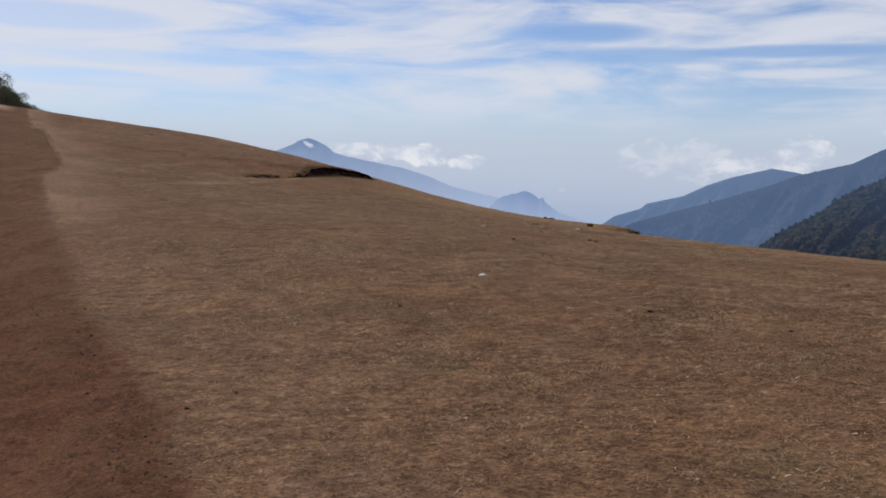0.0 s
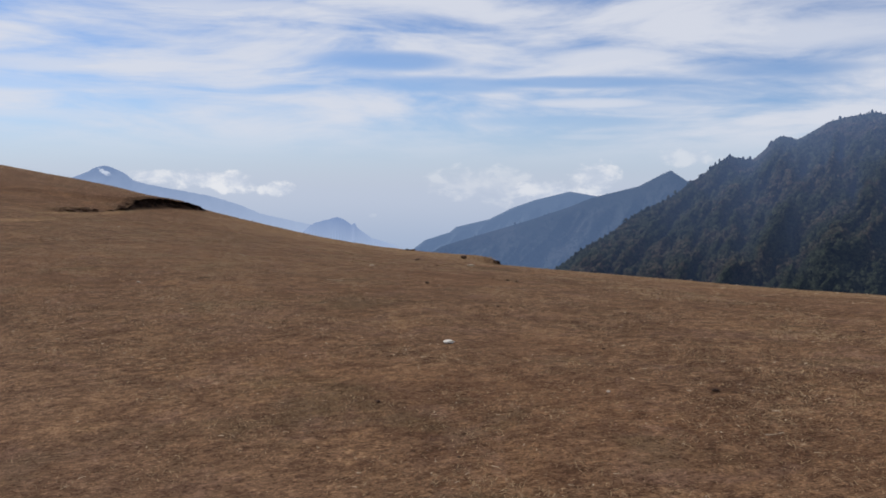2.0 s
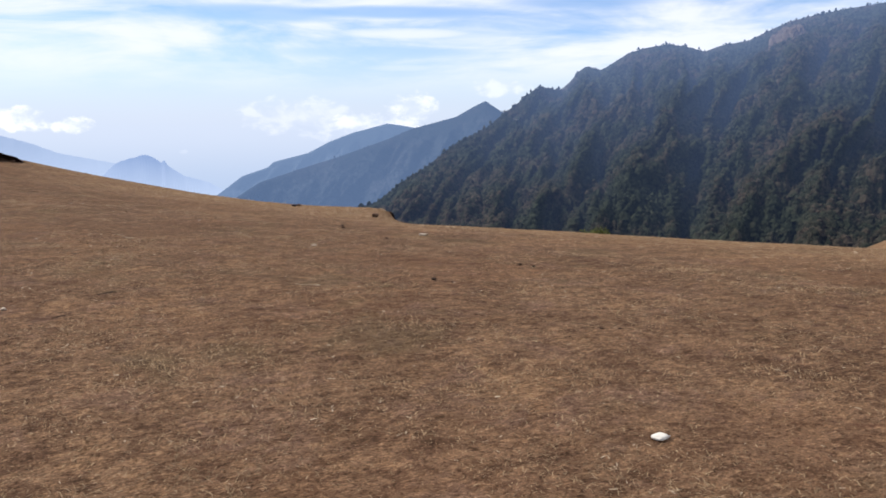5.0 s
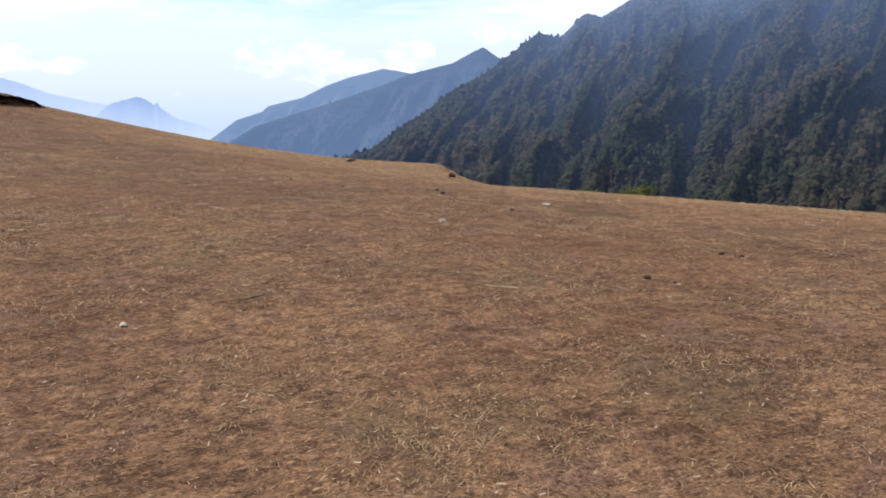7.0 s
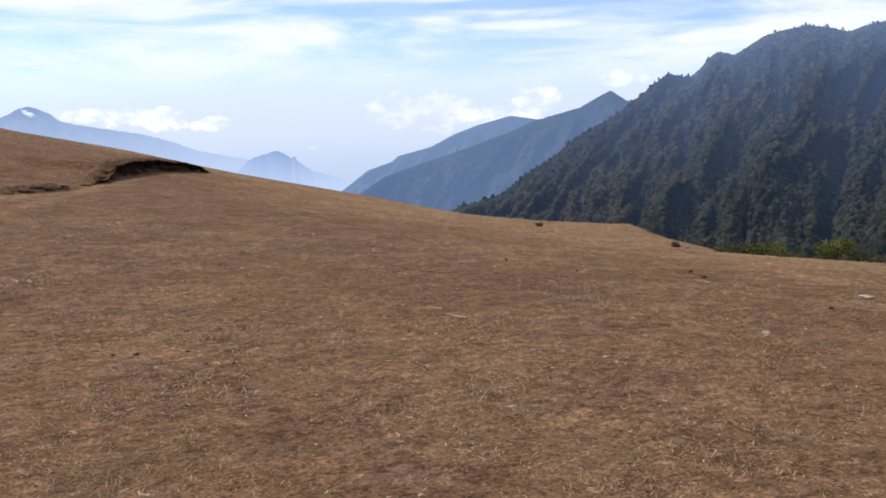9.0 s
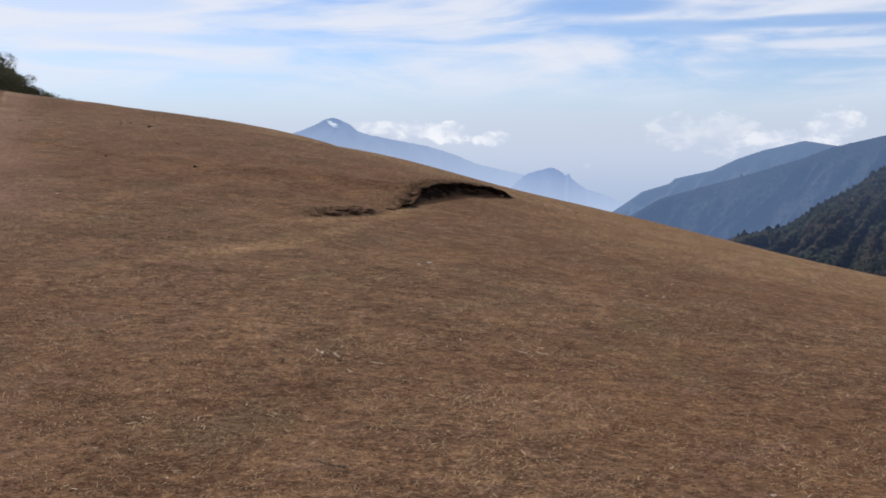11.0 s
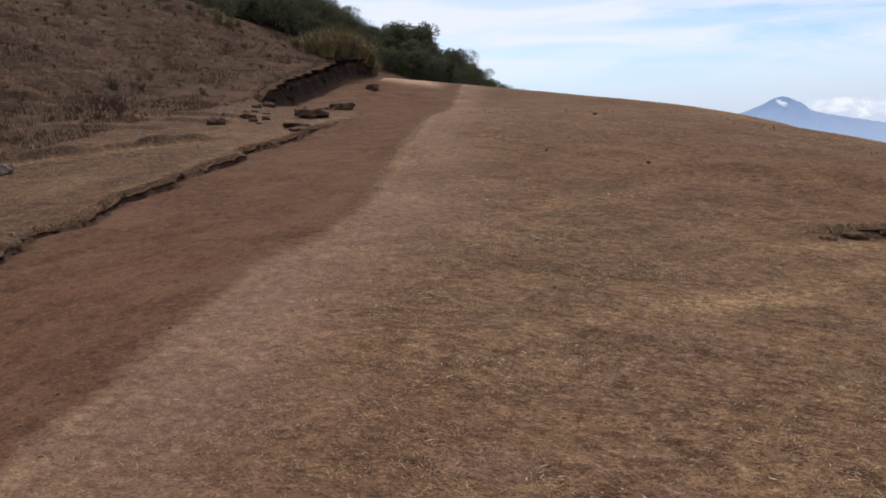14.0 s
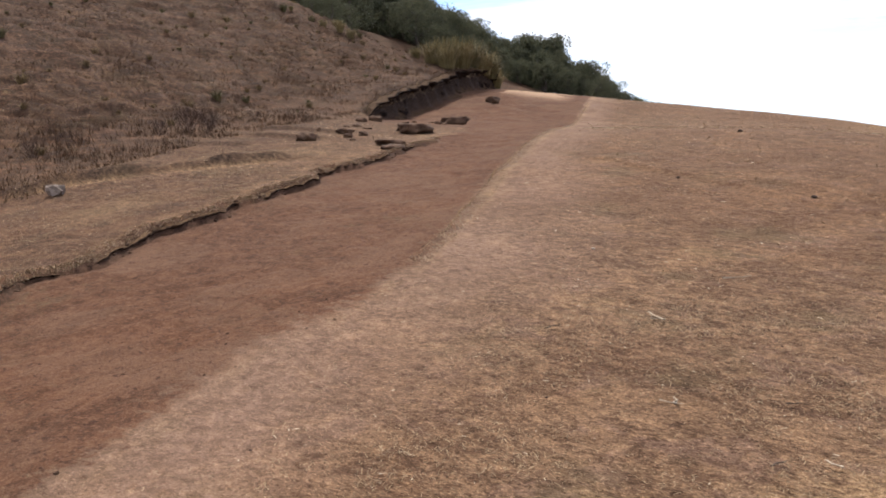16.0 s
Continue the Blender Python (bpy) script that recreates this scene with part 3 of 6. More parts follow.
def ground_height(x, y, detail=True):
    """Height of the grass sheet and its masks: worn, pale, bare soil with ledge shade, heath, dirt."""
    x, y = np.asarray(x, float), np.asarray(y, float)
    u, v = to_uv(x, y)
    z = base_height(x, y)
    near = np.exp(-(np.maximum(np.hypot(u - 25, v - 5) - 45, 0) / 20) ** 2)
    z = z + near * (0.012 * wobble(x * 1.1, y * 1.1, 3.0) + 0.006 * wobble(x * 4.3, y * 4.3, 5.0)) if detail else z
    # bank beside the track
    e = bank_edge(u)
    hb = bank_height(u)
    up = 1 / (1 + np.exp(np.clip((v - e) / 0.035, -40, 40)))
    z = z + hb * up * np.exp(-np.maximum(e - v, 0) / 2.2) - 0.3 * hb * (1 - up) * np.exp(-np.maximum(v - e, 0) / 1.0)
    z = z + (0.028 * fractal(u * 5.0, v * 5.0, 101, 3, 0.65) - 0.008) * np.exp(-((v - e + 0.05) / 0.22) ** 2) * smooth(u, 6, 12) * (1 - smooth(u, 35, 38))
    soil_shade = smooth(hb, 0.02, 0.045) * np.exp(-((v - e - 0.03) / 0.085) ** 2) * (0.65 + 0.35 * wobble(u * 4, v * 6, 2.0))
    # cutting further up
    e2 = cut_edge(u)
    hc = cut_height(u)
    up2 = 1 / (1 + np.exp(np.clip((v - e2) / 0.10, -40, 40)))
    z = z + 0.55 * hc * up2 * np.exp(-np.maximum(e2 - v, 0) / 5) - 0.45 * hc * (1 - up2) * np.exp(-np.maximum(v - e2, 0) / 1.7)
    soil_shade = np.maximum(soil_shade, smooth(hc, 0.1, 0.4) * np.exp(-((v - e2 - 0.05) / 0.28) ** 2))
    bare = smooth(hc, 0.05, 0.4) * smooth(v, e2 - 0.1, e2 + 0.3) * (1 - smooth(v, track_left(u) + 0.5, track_left(u) + 1.2))
    # ledge across the foot of the hillside
    le = np.interp(v, [-16, -12, -10.2, -8.9, -7.5, -6.6, -6.1, -5.25, -4.4, -3.2], [27.0, 27.2, 27.4, 27.8, 28.1, 28.7, 29.6, 30.5, 31.2, 32.1]) + 0.12 * wobble(v * 1.3, v, 8.0)
    lw = smooth(v, -14, -11) * (1 - smooth(v, -3.6, -2.9)) * (0.6 + 0.4 * wobble(v * 1.9, v * 0.7, 3.0))
    z = z + 0.28 * lw / (1 + np.exp(np.clip(-(u - le) / 0.06, -40, 40))) * np.exp(-np.maximum(u - le, 0) / 1.2)
    # dark soil colour stands for the shadow along the ledge
    soil_shade = np.maximum(soil_shade, lw * np.exp(-((u - le - 0.04) / 0.13) ** 2) * smooth(wobble(v * 2.3, u, 5.0), -0.9, 0.0))
    ledge = lw * np.exp(-((u - le + 0.22) / 0.14) ** 2)
    for u0, v0, v1, hh in ((29.75, -10.9, -8.3, 0.16), (29.9, -13.4, -11.8, 0.2), (25.7, -9.4, -7.6, 0.10), (33.6, -8.0, -5.0, 0.10), (35.2, -6.2, -4.0, 0.14), (36.6, -6.6, -4.2, 0.16)):
        uu0 = u0 + 0.15 * wobble(v * 1.7, v, u0)
        ww0 = smooth(v, v0, v0 + 0.5) * (1 - smooth(v, v1 - 0.5, v1))
        z = z + 0.8 * hh * ww0 / (1 + np.exp(np.clip(-(u - uu0) / 0.05, -40, 40))) * np.exp(-np.maximum(u - uu0, 0) / 0.8)
        # shade of each small step, painted in the same soil colour
        soil_shade = np.maximum(soil_shade, 0.5 * ww0 * np.exp(-((u - uu0) / 0.14) ** 2))
    # slump in the meadow
    d, h = scarp_field(x + 0.10 * wobble(x * 3, y * 3, 2.0), y + 0.12 * wobble(y * 3.1, x * 2.7, 6.0))
    upper = 1 / (1 + np.exp(np.clip(-d / 0.05, -40, 40)))
    z = z + h * (upper * np.exp(-np.maximum(d, 0) / 4.0) * 0.84 - (1 - upper) * np.exp(-np.maximum(-d, 0) / 1.2) * 0.07)
    path = np.interp(x, PATH_X, PATH_Y) + 0.10 * wobble(x * 2.1, x, 4.0)
    trod = 0.8 * np.exp(-((y - path) / np.interp(x, [-7, -5.6, -4.6], [0.22, 0.55, 0.75])) ** 2) * smooth(x, -7.6, -6.9) * (1 - smooth(x, -4.8, -4.4)) * (0.7 + 0.3 * wobble(x * 3, y, 2.0))
    soil_shade = np.maximum(soil_shade, smooth(h, 0.02, 0.12) * np.exp(-((d + 0.06) / 0.13) ** 2))
    lc = (x - LIP[0]) * 0.94 - (y - LIP[1]) * 0.34
    la = (x - LIP[0]) * 0.34 + (y - LIP[1]) * 0.94
    soil_shade = np.maximum(soil_shade, 0.8 * np.exp(-((lc - 0.12) / 0.16) ** 2) * smooth(la, -1.6, -0.6) * (1 - smooth(la, 1.0, 2.0)) * smooth(wobble(la * 3.0, lc, 3.0), -0.6, 0.3))
    z = z - 0.05 * smooth(lc, 0.1, 0.5) * (1 - smooth(lc, 2.0, 3.2)) * smooth(la, -3, -1) * (1 - smooth(la, 1.5, 3)) * (0.5 + 0.5 * wobble(x * 3.0, y * 3.4, 8.0))
    # hummocks on the hillside
    hum = smooth(-v, 7, 11) * near
    z = z + hum * (0.10 * wobble(x * 1.3, y * 1.5, 9.0) + 0.10 * fractal(x * 1.1, y * 1.1, 91, 3, 0.7) + 0.15 * wobble(z * 7 + 0.5 * wobble(x * 0.6, y * 0.6, 2.0), u * 0.5, 4.0))
    # sunk under the dirt track
    r = track_right(u)
    inside = smooth(v, e - 0.05, e + 0.15) * (1 - smooth(v, r - 0.65, r - 0.40)) * smooth(u, -40, -30) * (1 - smooth(u, 74, 80))
    z = z - 0.09 * inside
    verge = smooth(u, 24, 29) * (1 - smooth(u, 52, 58)) * (0.6 + 0.4 * wobble(u * 0.9, u * 0.3, 5.0))
    z = z + 0.055 * verge / (1 + np.exp(np.clip(-(v - r - 0.02) / 0.03, -40, 40))) * np.exp(-np.maximum(v - r, 0) / 1.3)
    worn = smooth(v, r - 0.3, r) * (1 - smooth(v, r + 0.5, r + 1.9 + 0.6 * wobble(u * 0.6, v, 1.0)))
    worn = worn * (0.75 + 0.25 * wobble(x * 0.9, y * 0.9, 5.0)) * (0.25 + 0.75 * smooth(u, 10, 19))
    pale = (0.42 + 0.1 * smooth(u, 23, 27)) * np.exp(-((v - r - 0.17 - 0.06 * wobble(u * 2.3, u, 3.0)) / (0.04 + 0.05 * smooth(u, 23, 30))) ** 2) * smooth(u, 10, 20) * (smooth(wobble(u * 1.3, u * 0.5, 6.0), -0.7, 0.3) * 0.6 + 1.1 * smooth(fractal(u * 0.6, v * 1.2, 71, 3), 0.1, 0.7) * smooth(u, 24, 27))
    pale = np.maximum(np.maximum(pale, 0.9 * ledge), trod)
    pale = np.maximum(pale, 0.7 * np.exp(-(np.minimum(d, 0) + 0.35 + 0.15 * wobble(x * 2, y * 2, 1.0)) ** 2 / 0.03) * (d < 0.1) * (np.abs(d) < 2) * smooth(26 - y, -4, 3))
    pale = np.maximum(pale, np.clip(0.07 + 0.28 * fractal(u * 0.5, v * 1.6, 61, 3), 0, 0.5) * smooth(-v, 2.7, 3.2) * (1 - smooth(-v, 4.3, 6.0)) * (1 - smooth(u, 36, 40)))
    pale = np.maximum(pale, 0.42 * smooth(v + 0.8 * wobble(x * 0.4, y * 0.4, 2.0), 8.5, 13) * smooth(u, -2, 4))
    dirt = np.maximum((1 - smooth(v, r - 0.20, r + 0.34)) * (v > e - 0.2) * (0.9 + 0.3 * wobble(u * 0.7, v, 2.0)), bare)
    heath = np.maximum(0.56 * smooth(-v, 2.4, 3.4), smooth(-v + 0.8 * wobble(x * 0.5, y * 0.5, 7.0), 4.0, 8.0)) * (0.8 + 0.2 * wobble(x * 0.8, y * 0.8, 2.0))
    return z, np.clip(worn, 0, 1), np.clip(pale, 0, 1), np.clip(soil_shade, 0, 1), np.clip(heath, 0, 1), np.clip(dirt, 0, 1)


def gz(x, y):
    return float(ground_height(np.array([x]), np.array([y]))[0][0])


# ---- mesh helpers ----
def mesh_from(name, verts, faces, mat, smooth_shade=False, masks=None):
    me = bpy.data.meshes.new(name)
    verts = np.asarray(verts, np.float32)
    faces = np.asarray(faces, np.int32)
    k = faces.shape[1]
    me.vertices.add(len(verts))
    me.vertices.foreach_set("co", verts.ravel())
    me.loops.add(faces.size)
    me.loops.foreach_set("vertex_index", faces.ravel())
    me.polygons.add(len(faces))
    me.polygons.foreach_set("loop_start", np.arange(0, faces.size, k, dtype=np.int32))
    me.polygons.foreach_set("use_smooth", np.full(len(faces), smooth_shade))
    for key, values in (masks or {}).items():
        me.attributes.new(key, "FLOAT", "POINT").data.foreach_set("value", np.asarray(values, np.float32).ravel())
    me.materials.append(mat)
    me.update(calc_edges=True)
    return me


def grid_faces(nu, nv):
    i = np.arange(nu - 1)[:, None] * nv + np.arange(nv - 1)[None, :]
    return np.stack([i, i + nv, i + nv + 1, i + 1], -1).reshape(-1, 4)


def part(name, bm, mat, parent, label=""):
    me = bpy.data.meshes.new(name)
    bm.to_mesh(me)
    bm.free()
    me.materials.append(mat)
    ob = new(name, me)
    ob.parent = parent
    return tagged(ob, label) if label else ob


def spread(core_lo, core_hi, step, far_lo, far_hi, grow=1.16):
    mid = list(np.arange(core_lo, core_hi + step / 2, step))
    s, a = step, mid[-1]
    while a < far_hi:
        s *= grow
        a += s
        mid.append(a)
    s, a = step, mid[0]
    while a > far_lo:
        s *= grow
        a -= s
        mid.insert(0, a)
    return np.array(mid)


# ---- ground and track ----
uu = np.concatenate([spread(-3.0, 23.9, 0.19, -3000, 23.0), np.arange(24.1, 38.0, 0.085), spread(38.1, 63.0, 0.19, 38.2, 4600)])
vv = np.concatenate([spread(-34.0, -11.2, 0.2, -3000, -11.2)[:-1], spread(-11.0, 22.0, 0.11, -11.0, 4600)])
U, V = np.meshgrid(uu, vv, indexing="ij")
X, Y = to_xy(U.ravel(), V.ravel())
Zg, worn, pale, soil_shade, heath, dirt = ground_height(X, Y)
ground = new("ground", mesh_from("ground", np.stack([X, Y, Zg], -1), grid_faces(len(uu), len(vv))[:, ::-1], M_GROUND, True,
                                 {"worn": worn, "pale": pale, "soil_shade": soil_shade, "heath": heath, "dirt": dirt}))
tagged(ground, "short dry brown grass on an open mountain meadow", "ground", kind="structure")

uu = np.concatenate([np.arange(-28, 1, 0.4), np.arange(1, 36, 0.08), np.arange(36, 79, 0.2)])
ww = np.linspace(0, 1, 64)
U, W = np.meshgrid(uu, ww, indexing="ij")
lo = bank_edge(U) - 0.04
hi = track_right(U) + 0.5
Vt = lo + W * (hi - lo)
X, Y = to_xy(U, Vt)
hb = bank_height(U)
hc = cut_height(U)
zt = base_height(X, Y) - 0.3 * hb * np.exp(-np.maximum(Vt - lo, 0) / 1.0) - 0.45 * hc * np.exp(-np.maximum(Vt - cut_edge(U), 0) / 1.7)
zt = zt + 0.016 * wobble(X * 2.2, Y * 2.2, 1.0) + 0.010 * wobble(X * 6, Y * 5, 2.0) - 0.03
edge = track_right(U) - 0.55 + 0.06 * wobble(U * 1.1, Vt * 0.7, 2.5) + 0.08 * wobble(U * 4, Vt * 5, 4.5)
zt = zt + 0.014 * wobble(X * 11, Y * 12, 3.0) - 0.10 * smooth(Vt, edge, edge + 0.7) - 0.05 * np.exp(-((W - 0.35) / 0.12) ** 2) * 0.4
far_pale = smooth(U + 1.2 * W, 57, 61) * 0.9 * (1 - smooth(W, 0.55, 0.8))
_, worn, pale, soil_shade, heath, dirt = ground_height(X, Y)
pale = np.where(dirt > 0.7, far_pale, pale)
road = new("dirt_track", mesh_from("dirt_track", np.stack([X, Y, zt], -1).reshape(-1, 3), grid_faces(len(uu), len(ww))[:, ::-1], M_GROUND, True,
                                   {"worn": worn, "pale": pale, "soil_shade": soil_shade * 0.5, "heath": heath, "dirt": dirt}))
tagged(road, "bare red-brown dirt track worn into the meadow", "dirt track", kind="structure")


# ---- mountains ----
def ridge(name, knots, d_crest, d_base, z_base, mat, label, trees, tree_size, seed, n_az=360, n_t=90, rough=1.0, gully=0.05):
    """A wooded mountainside seen from the meadow: heading and height of its crest in degrees, distances in metres."""
    rng = np.random.default_rng(int(seed))
    ka = np.array([k[0] for k in knots][::-1], float)
    ke = np.array([k[1] for k in knots][::-1], float) + 0.16

    def place(a, t):
        el = np.interp(a, ka, ke)
        dc = np.interp(a, [q[0] for q in d_crest[::-1]], [q[1] for q in d_crest[::-1]])
        db = np.interp(a, [q[0] for q in d_base[::-1]], [q[1] for q in d_base[::-1]])
        zc = dc * np.tan(np.radians(el)) + 1.7
        front = np.clip(t, 0, 1)
        back = np.clip(-t, 0, 1)
        d = dc + (db - dc) * front + 0.5 * dc * back
        z = zc + (z_base - zc) * front ** 0.92 - 260 * back
        # spurs and gullies run slantwise down the slope, each breaking into smaller ones
        s = a - 5.5 * front + 1.3 * fractal(a * 0.16, front * 2.2, seed + 4, 3)
        crest = 1 - np.abs(fractal(s * 0.17, front * 0.7, seed, 2)) * 1.5
        minor = 1 - np.abs(fractal(s * 0.48 + 3, front * 2.6, seed + 9, 3)) * 1.4
        small = fractal(a * 1.5, front * 11.0, seed + 3, 3)
        env = smooth(front, 0.0, 0.22) * (1 - 0.55 * smooth(front, 0.7, 1.0))
        d = d - gully * dc * rough * env * (0.62 * (crest - 0.45) + 0.36 * (minor - 0.5) + 0.14 * small)
        z = z + 0.008 * dc * rough * env * (minor - 0.4) + 0.0025 * dc * rough * small * smooth(front, 0.03, 0.15)
        r = np.radians(a)
        return np.stack([-np.sin(r) * d, np.cos(r) * d, z], -1)

    aa = np.linspace(ka[0], ka[-1], n_az)
    tt = np.concatenate([np.linspace(-1, -0.05, 5), np.linspace(0, 1, n_t)])
    A, T = np.meshgrid(aa, tt, indexing="ij")
    P = place(A, T)
    ob = new(name, mesh_from(name, P.reshape(-1, 3), grid_faces(n_az, len(tt)), mat, True))
    tagged(ob, label, "mountain", kind="structure")
    # the wood on it: many small uneven crowns
    a = rng.uniform(max(ka[0], -56), ka[-1], trees)
    t = rng.uniform(0, 0.97, trees)
    on_crest = rng.random(trees) < 0.018
    t = np.where(on_crest, rng.uniform(-0.01, 0.012, trees), t)
    foot = place(a, t)
    dist = np.hypot(foot[:, 0], foot[:, 1])
    stand = 0.75 + 0.5 * lattice(a * 1.1, t * 9.0, seed + 21)
    h = tree_size * rng.uniform(0.45, 1.0, trees) * stand * (1 + 0.8 * rng.random(trees) ** 6) * np.where(on_crest, rng.uniform(0.2, 0.6, trees) + 0.8 * rng.random(trees) ** 7, 1.0)
    h = h * np.where(on_crest, 1.0, 0.4 + 0.6 * smooth(t, 0.0, 0.07))
    w = h * np.where(on_crest, rng.uniform(0.3, 0.5, trees), rng.uniform(0.42, 0.75, trees))
    foot[:, 2] -= np.where(on_crest, 0.1, 0.42) * h
    crowns(name + "_wood", foot, h, w, mat, rng, "dense dark trees covering the " + label.split(" ", 1)[1], 1)
    return place


def crowns(name, foot, h, w, mat, rng, label, rings):
    """Far trees: an uneven lumpy crown each, joined as one wood."""
    n, k = len(foot), 5
    lev = np.array([0.22, 0.74])
    prof = np.array([1.0, 0.70])
    ang = np.arange(k) / k * 2 * np.pi
    vs = []
    for j, (l, p) in enumerate(zip(lev, prof)):
        rr = p * w[:, None] * rng.uniform(0.6, 1.3, (n, k))
        th = ang[None, :] + rng.uniform(0, 1, (n, 1)) + j * 0.5
        vs.append(np.stack([foot[:, None, 0] + rr * np.cos(th), foot[:, None, 1] + rr * np.sin(th),
                            foot[:, None, 2] + h[:, None] * (l + rng.uniform(-0.08, 0.08, (n, k)))], -1))
    top = np.stack([foot[:, 0] + w * rng.uniform(-0.2, 0.2, n), foot[:, 1], foot[:, 2] + h], -1)[:, None, :]
    verts = np.concatenate(vs + [top], 1)
    per = verts.shape[1]
    f = []
    for j in range(rings):
        for i in range(k):
            a, b = j * k + i, j * k + (i + 1) % k
            f += [(a, b, b + k), (a, b + k, a + k)]
    for i in range(k):
        f.append((rings * k + i, rings * k + (i + 1) % k, per - 1))
    f = np.array(f)
    faces = (np.arange(n) * per)[:, None, None] + f[None]
    ob = new(name, mesh_from(name, verts.reshape(-1, 3), faces.reshape(-1, 3), mat, True))
    return tagged(ob, label, "forest", kind="stuff")


# crests: heading and height in degrees
NEAR_CREST = [(-14.5, -8.2), (-16.7, -6.6), (-19.9, -5.75), (-21.5, -4.4), (-23.5, -3.2), (-25.05, -1.9), (-27.4, -0.7), (-28.7, 0.35), (-29.9, 1.25), (-30.6, 1.85), (-31.15, 2.08),
              (-32.0, 1.90), (-32.5, 1.86), (-33.2, 2.55), (-33.7, 3.12), (-34.1, 3.36), (-34.5, 3.30), (-35.05, 3.12), (-35.8, 3.55), (-36.8, 4.2), (-37.9, 4.50), (-39.3, 4.70), (-40.4, 4.55), (-41.6, 4.2), (-42.6, 4.55), (-44.2, 4.8), (-46.5, 5.85),
              (-48.1, 6.2), (-49.6, 6.45), (-51.7, 6.7), (-58, 7.2), (-70, 7.5), (-85, 6.0)]
MID_CREST = [(-9.0, -6.2), (-12.1, -4.25), (-15.4, -3.2), (-16.9, -2.75), (-18.4, -2.25), (-20.8, -1.4), (-22.3, -0.75), (-25.4, 0.08), (-26.6, 0.75), (-27.4, 1.15),
             (-28.5, 0.45), (-31, -0.5), (-36, -1.5)]
FAR_CREST = [(-8.0, -6.0), (-10.1, -4.5), (-11.0, -3.82), (-12.7, -3.26), (-13.1, -2.9), (-15.4, -2.32), (-16.9, -1.55), (-18.45, -0.97), (-20.8, -0.35), (-22.3, -0.58), (-26, -1.2), (-32, -2.5)]
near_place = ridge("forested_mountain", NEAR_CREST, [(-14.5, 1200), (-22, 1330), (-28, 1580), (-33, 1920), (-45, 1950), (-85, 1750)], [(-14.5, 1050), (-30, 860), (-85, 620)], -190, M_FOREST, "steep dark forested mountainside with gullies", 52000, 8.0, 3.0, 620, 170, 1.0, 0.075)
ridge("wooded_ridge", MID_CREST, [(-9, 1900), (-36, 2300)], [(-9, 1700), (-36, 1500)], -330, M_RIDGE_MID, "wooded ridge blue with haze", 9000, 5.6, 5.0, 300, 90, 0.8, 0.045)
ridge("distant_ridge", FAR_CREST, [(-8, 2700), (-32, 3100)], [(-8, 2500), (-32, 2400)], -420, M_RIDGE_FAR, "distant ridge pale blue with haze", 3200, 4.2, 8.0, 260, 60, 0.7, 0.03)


def far_peak(name, knots, dist, depth, mat, label, seed):
    """A far mountain: rounded body behind its outline, cut by ravines."""
    ka = np.array([k[0] for k in knots][::-1], float)
    ke = np.array([k[1] for k in knots][::-1], float) + 0.10
    aa = np.linspace(ka[0], ka[-1], 260)
    tt = np.linspace(-0.6, 1, 40)
    A, T = np.meshgrid(aa, tt, indexing="ij")
    el = np.interp(A, ka, ke) + 0.025 * wobble(A * 6, A * 2, seed)
    zc = dist * np.tan(np.radians(el))
    f = np.clip(T, 0, 1)
    d = dist - depth * f + 0.5 * depth * np.clip(-T, 0, 1)
    z = zc + (-480 - zc) * f ** 1.1 - 300 * np.clip(-T, 0, 1)
    r = np.radians(A)
    P = np.stack([-np.sin(r) * d, np.cos(r) * d, z], -1)
    ob = new(name, mesh_from(name, P.reshape(-1, 3), grid_faces(len(aa), len(tt)), mat, True))
    return tagged(ob, label, "mountain", kind="structure")


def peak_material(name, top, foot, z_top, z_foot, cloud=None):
    """Far backdrop: haze put into a mountain's emission, fading into the hazy lowland towards its foot."""
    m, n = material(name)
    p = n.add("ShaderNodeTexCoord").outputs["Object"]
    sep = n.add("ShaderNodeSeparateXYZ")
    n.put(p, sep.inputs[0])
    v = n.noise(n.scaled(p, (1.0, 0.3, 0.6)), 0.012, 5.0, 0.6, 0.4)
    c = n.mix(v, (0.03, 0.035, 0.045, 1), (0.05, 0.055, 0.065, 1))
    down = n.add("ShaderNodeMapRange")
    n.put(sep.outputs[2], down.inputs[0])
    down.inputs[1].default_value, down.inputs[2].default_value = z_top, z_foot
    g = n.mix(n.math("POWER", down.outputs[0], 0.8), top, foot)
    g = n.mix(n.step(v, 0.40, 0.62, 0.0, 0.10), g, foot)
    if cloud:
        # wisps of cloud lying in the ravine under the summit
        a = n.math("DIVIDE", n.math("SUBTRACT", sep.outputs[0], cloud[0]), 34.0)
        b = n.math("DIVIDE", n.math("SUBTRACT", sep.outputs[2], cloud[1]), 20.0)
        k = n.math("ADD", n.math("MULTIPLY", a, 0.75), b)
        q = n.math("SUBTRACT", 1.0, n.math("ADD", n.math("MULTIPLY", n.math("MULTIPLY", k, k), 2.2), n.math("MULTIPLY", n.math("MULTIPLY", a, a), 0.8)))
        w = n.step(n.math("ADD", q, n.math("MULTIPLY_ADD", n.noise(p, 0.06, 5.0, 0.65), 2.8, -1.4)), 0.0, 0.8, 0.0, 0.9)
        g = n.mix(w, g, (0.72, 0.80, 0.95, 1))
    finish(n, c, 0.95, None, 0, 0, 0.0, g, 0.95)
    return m


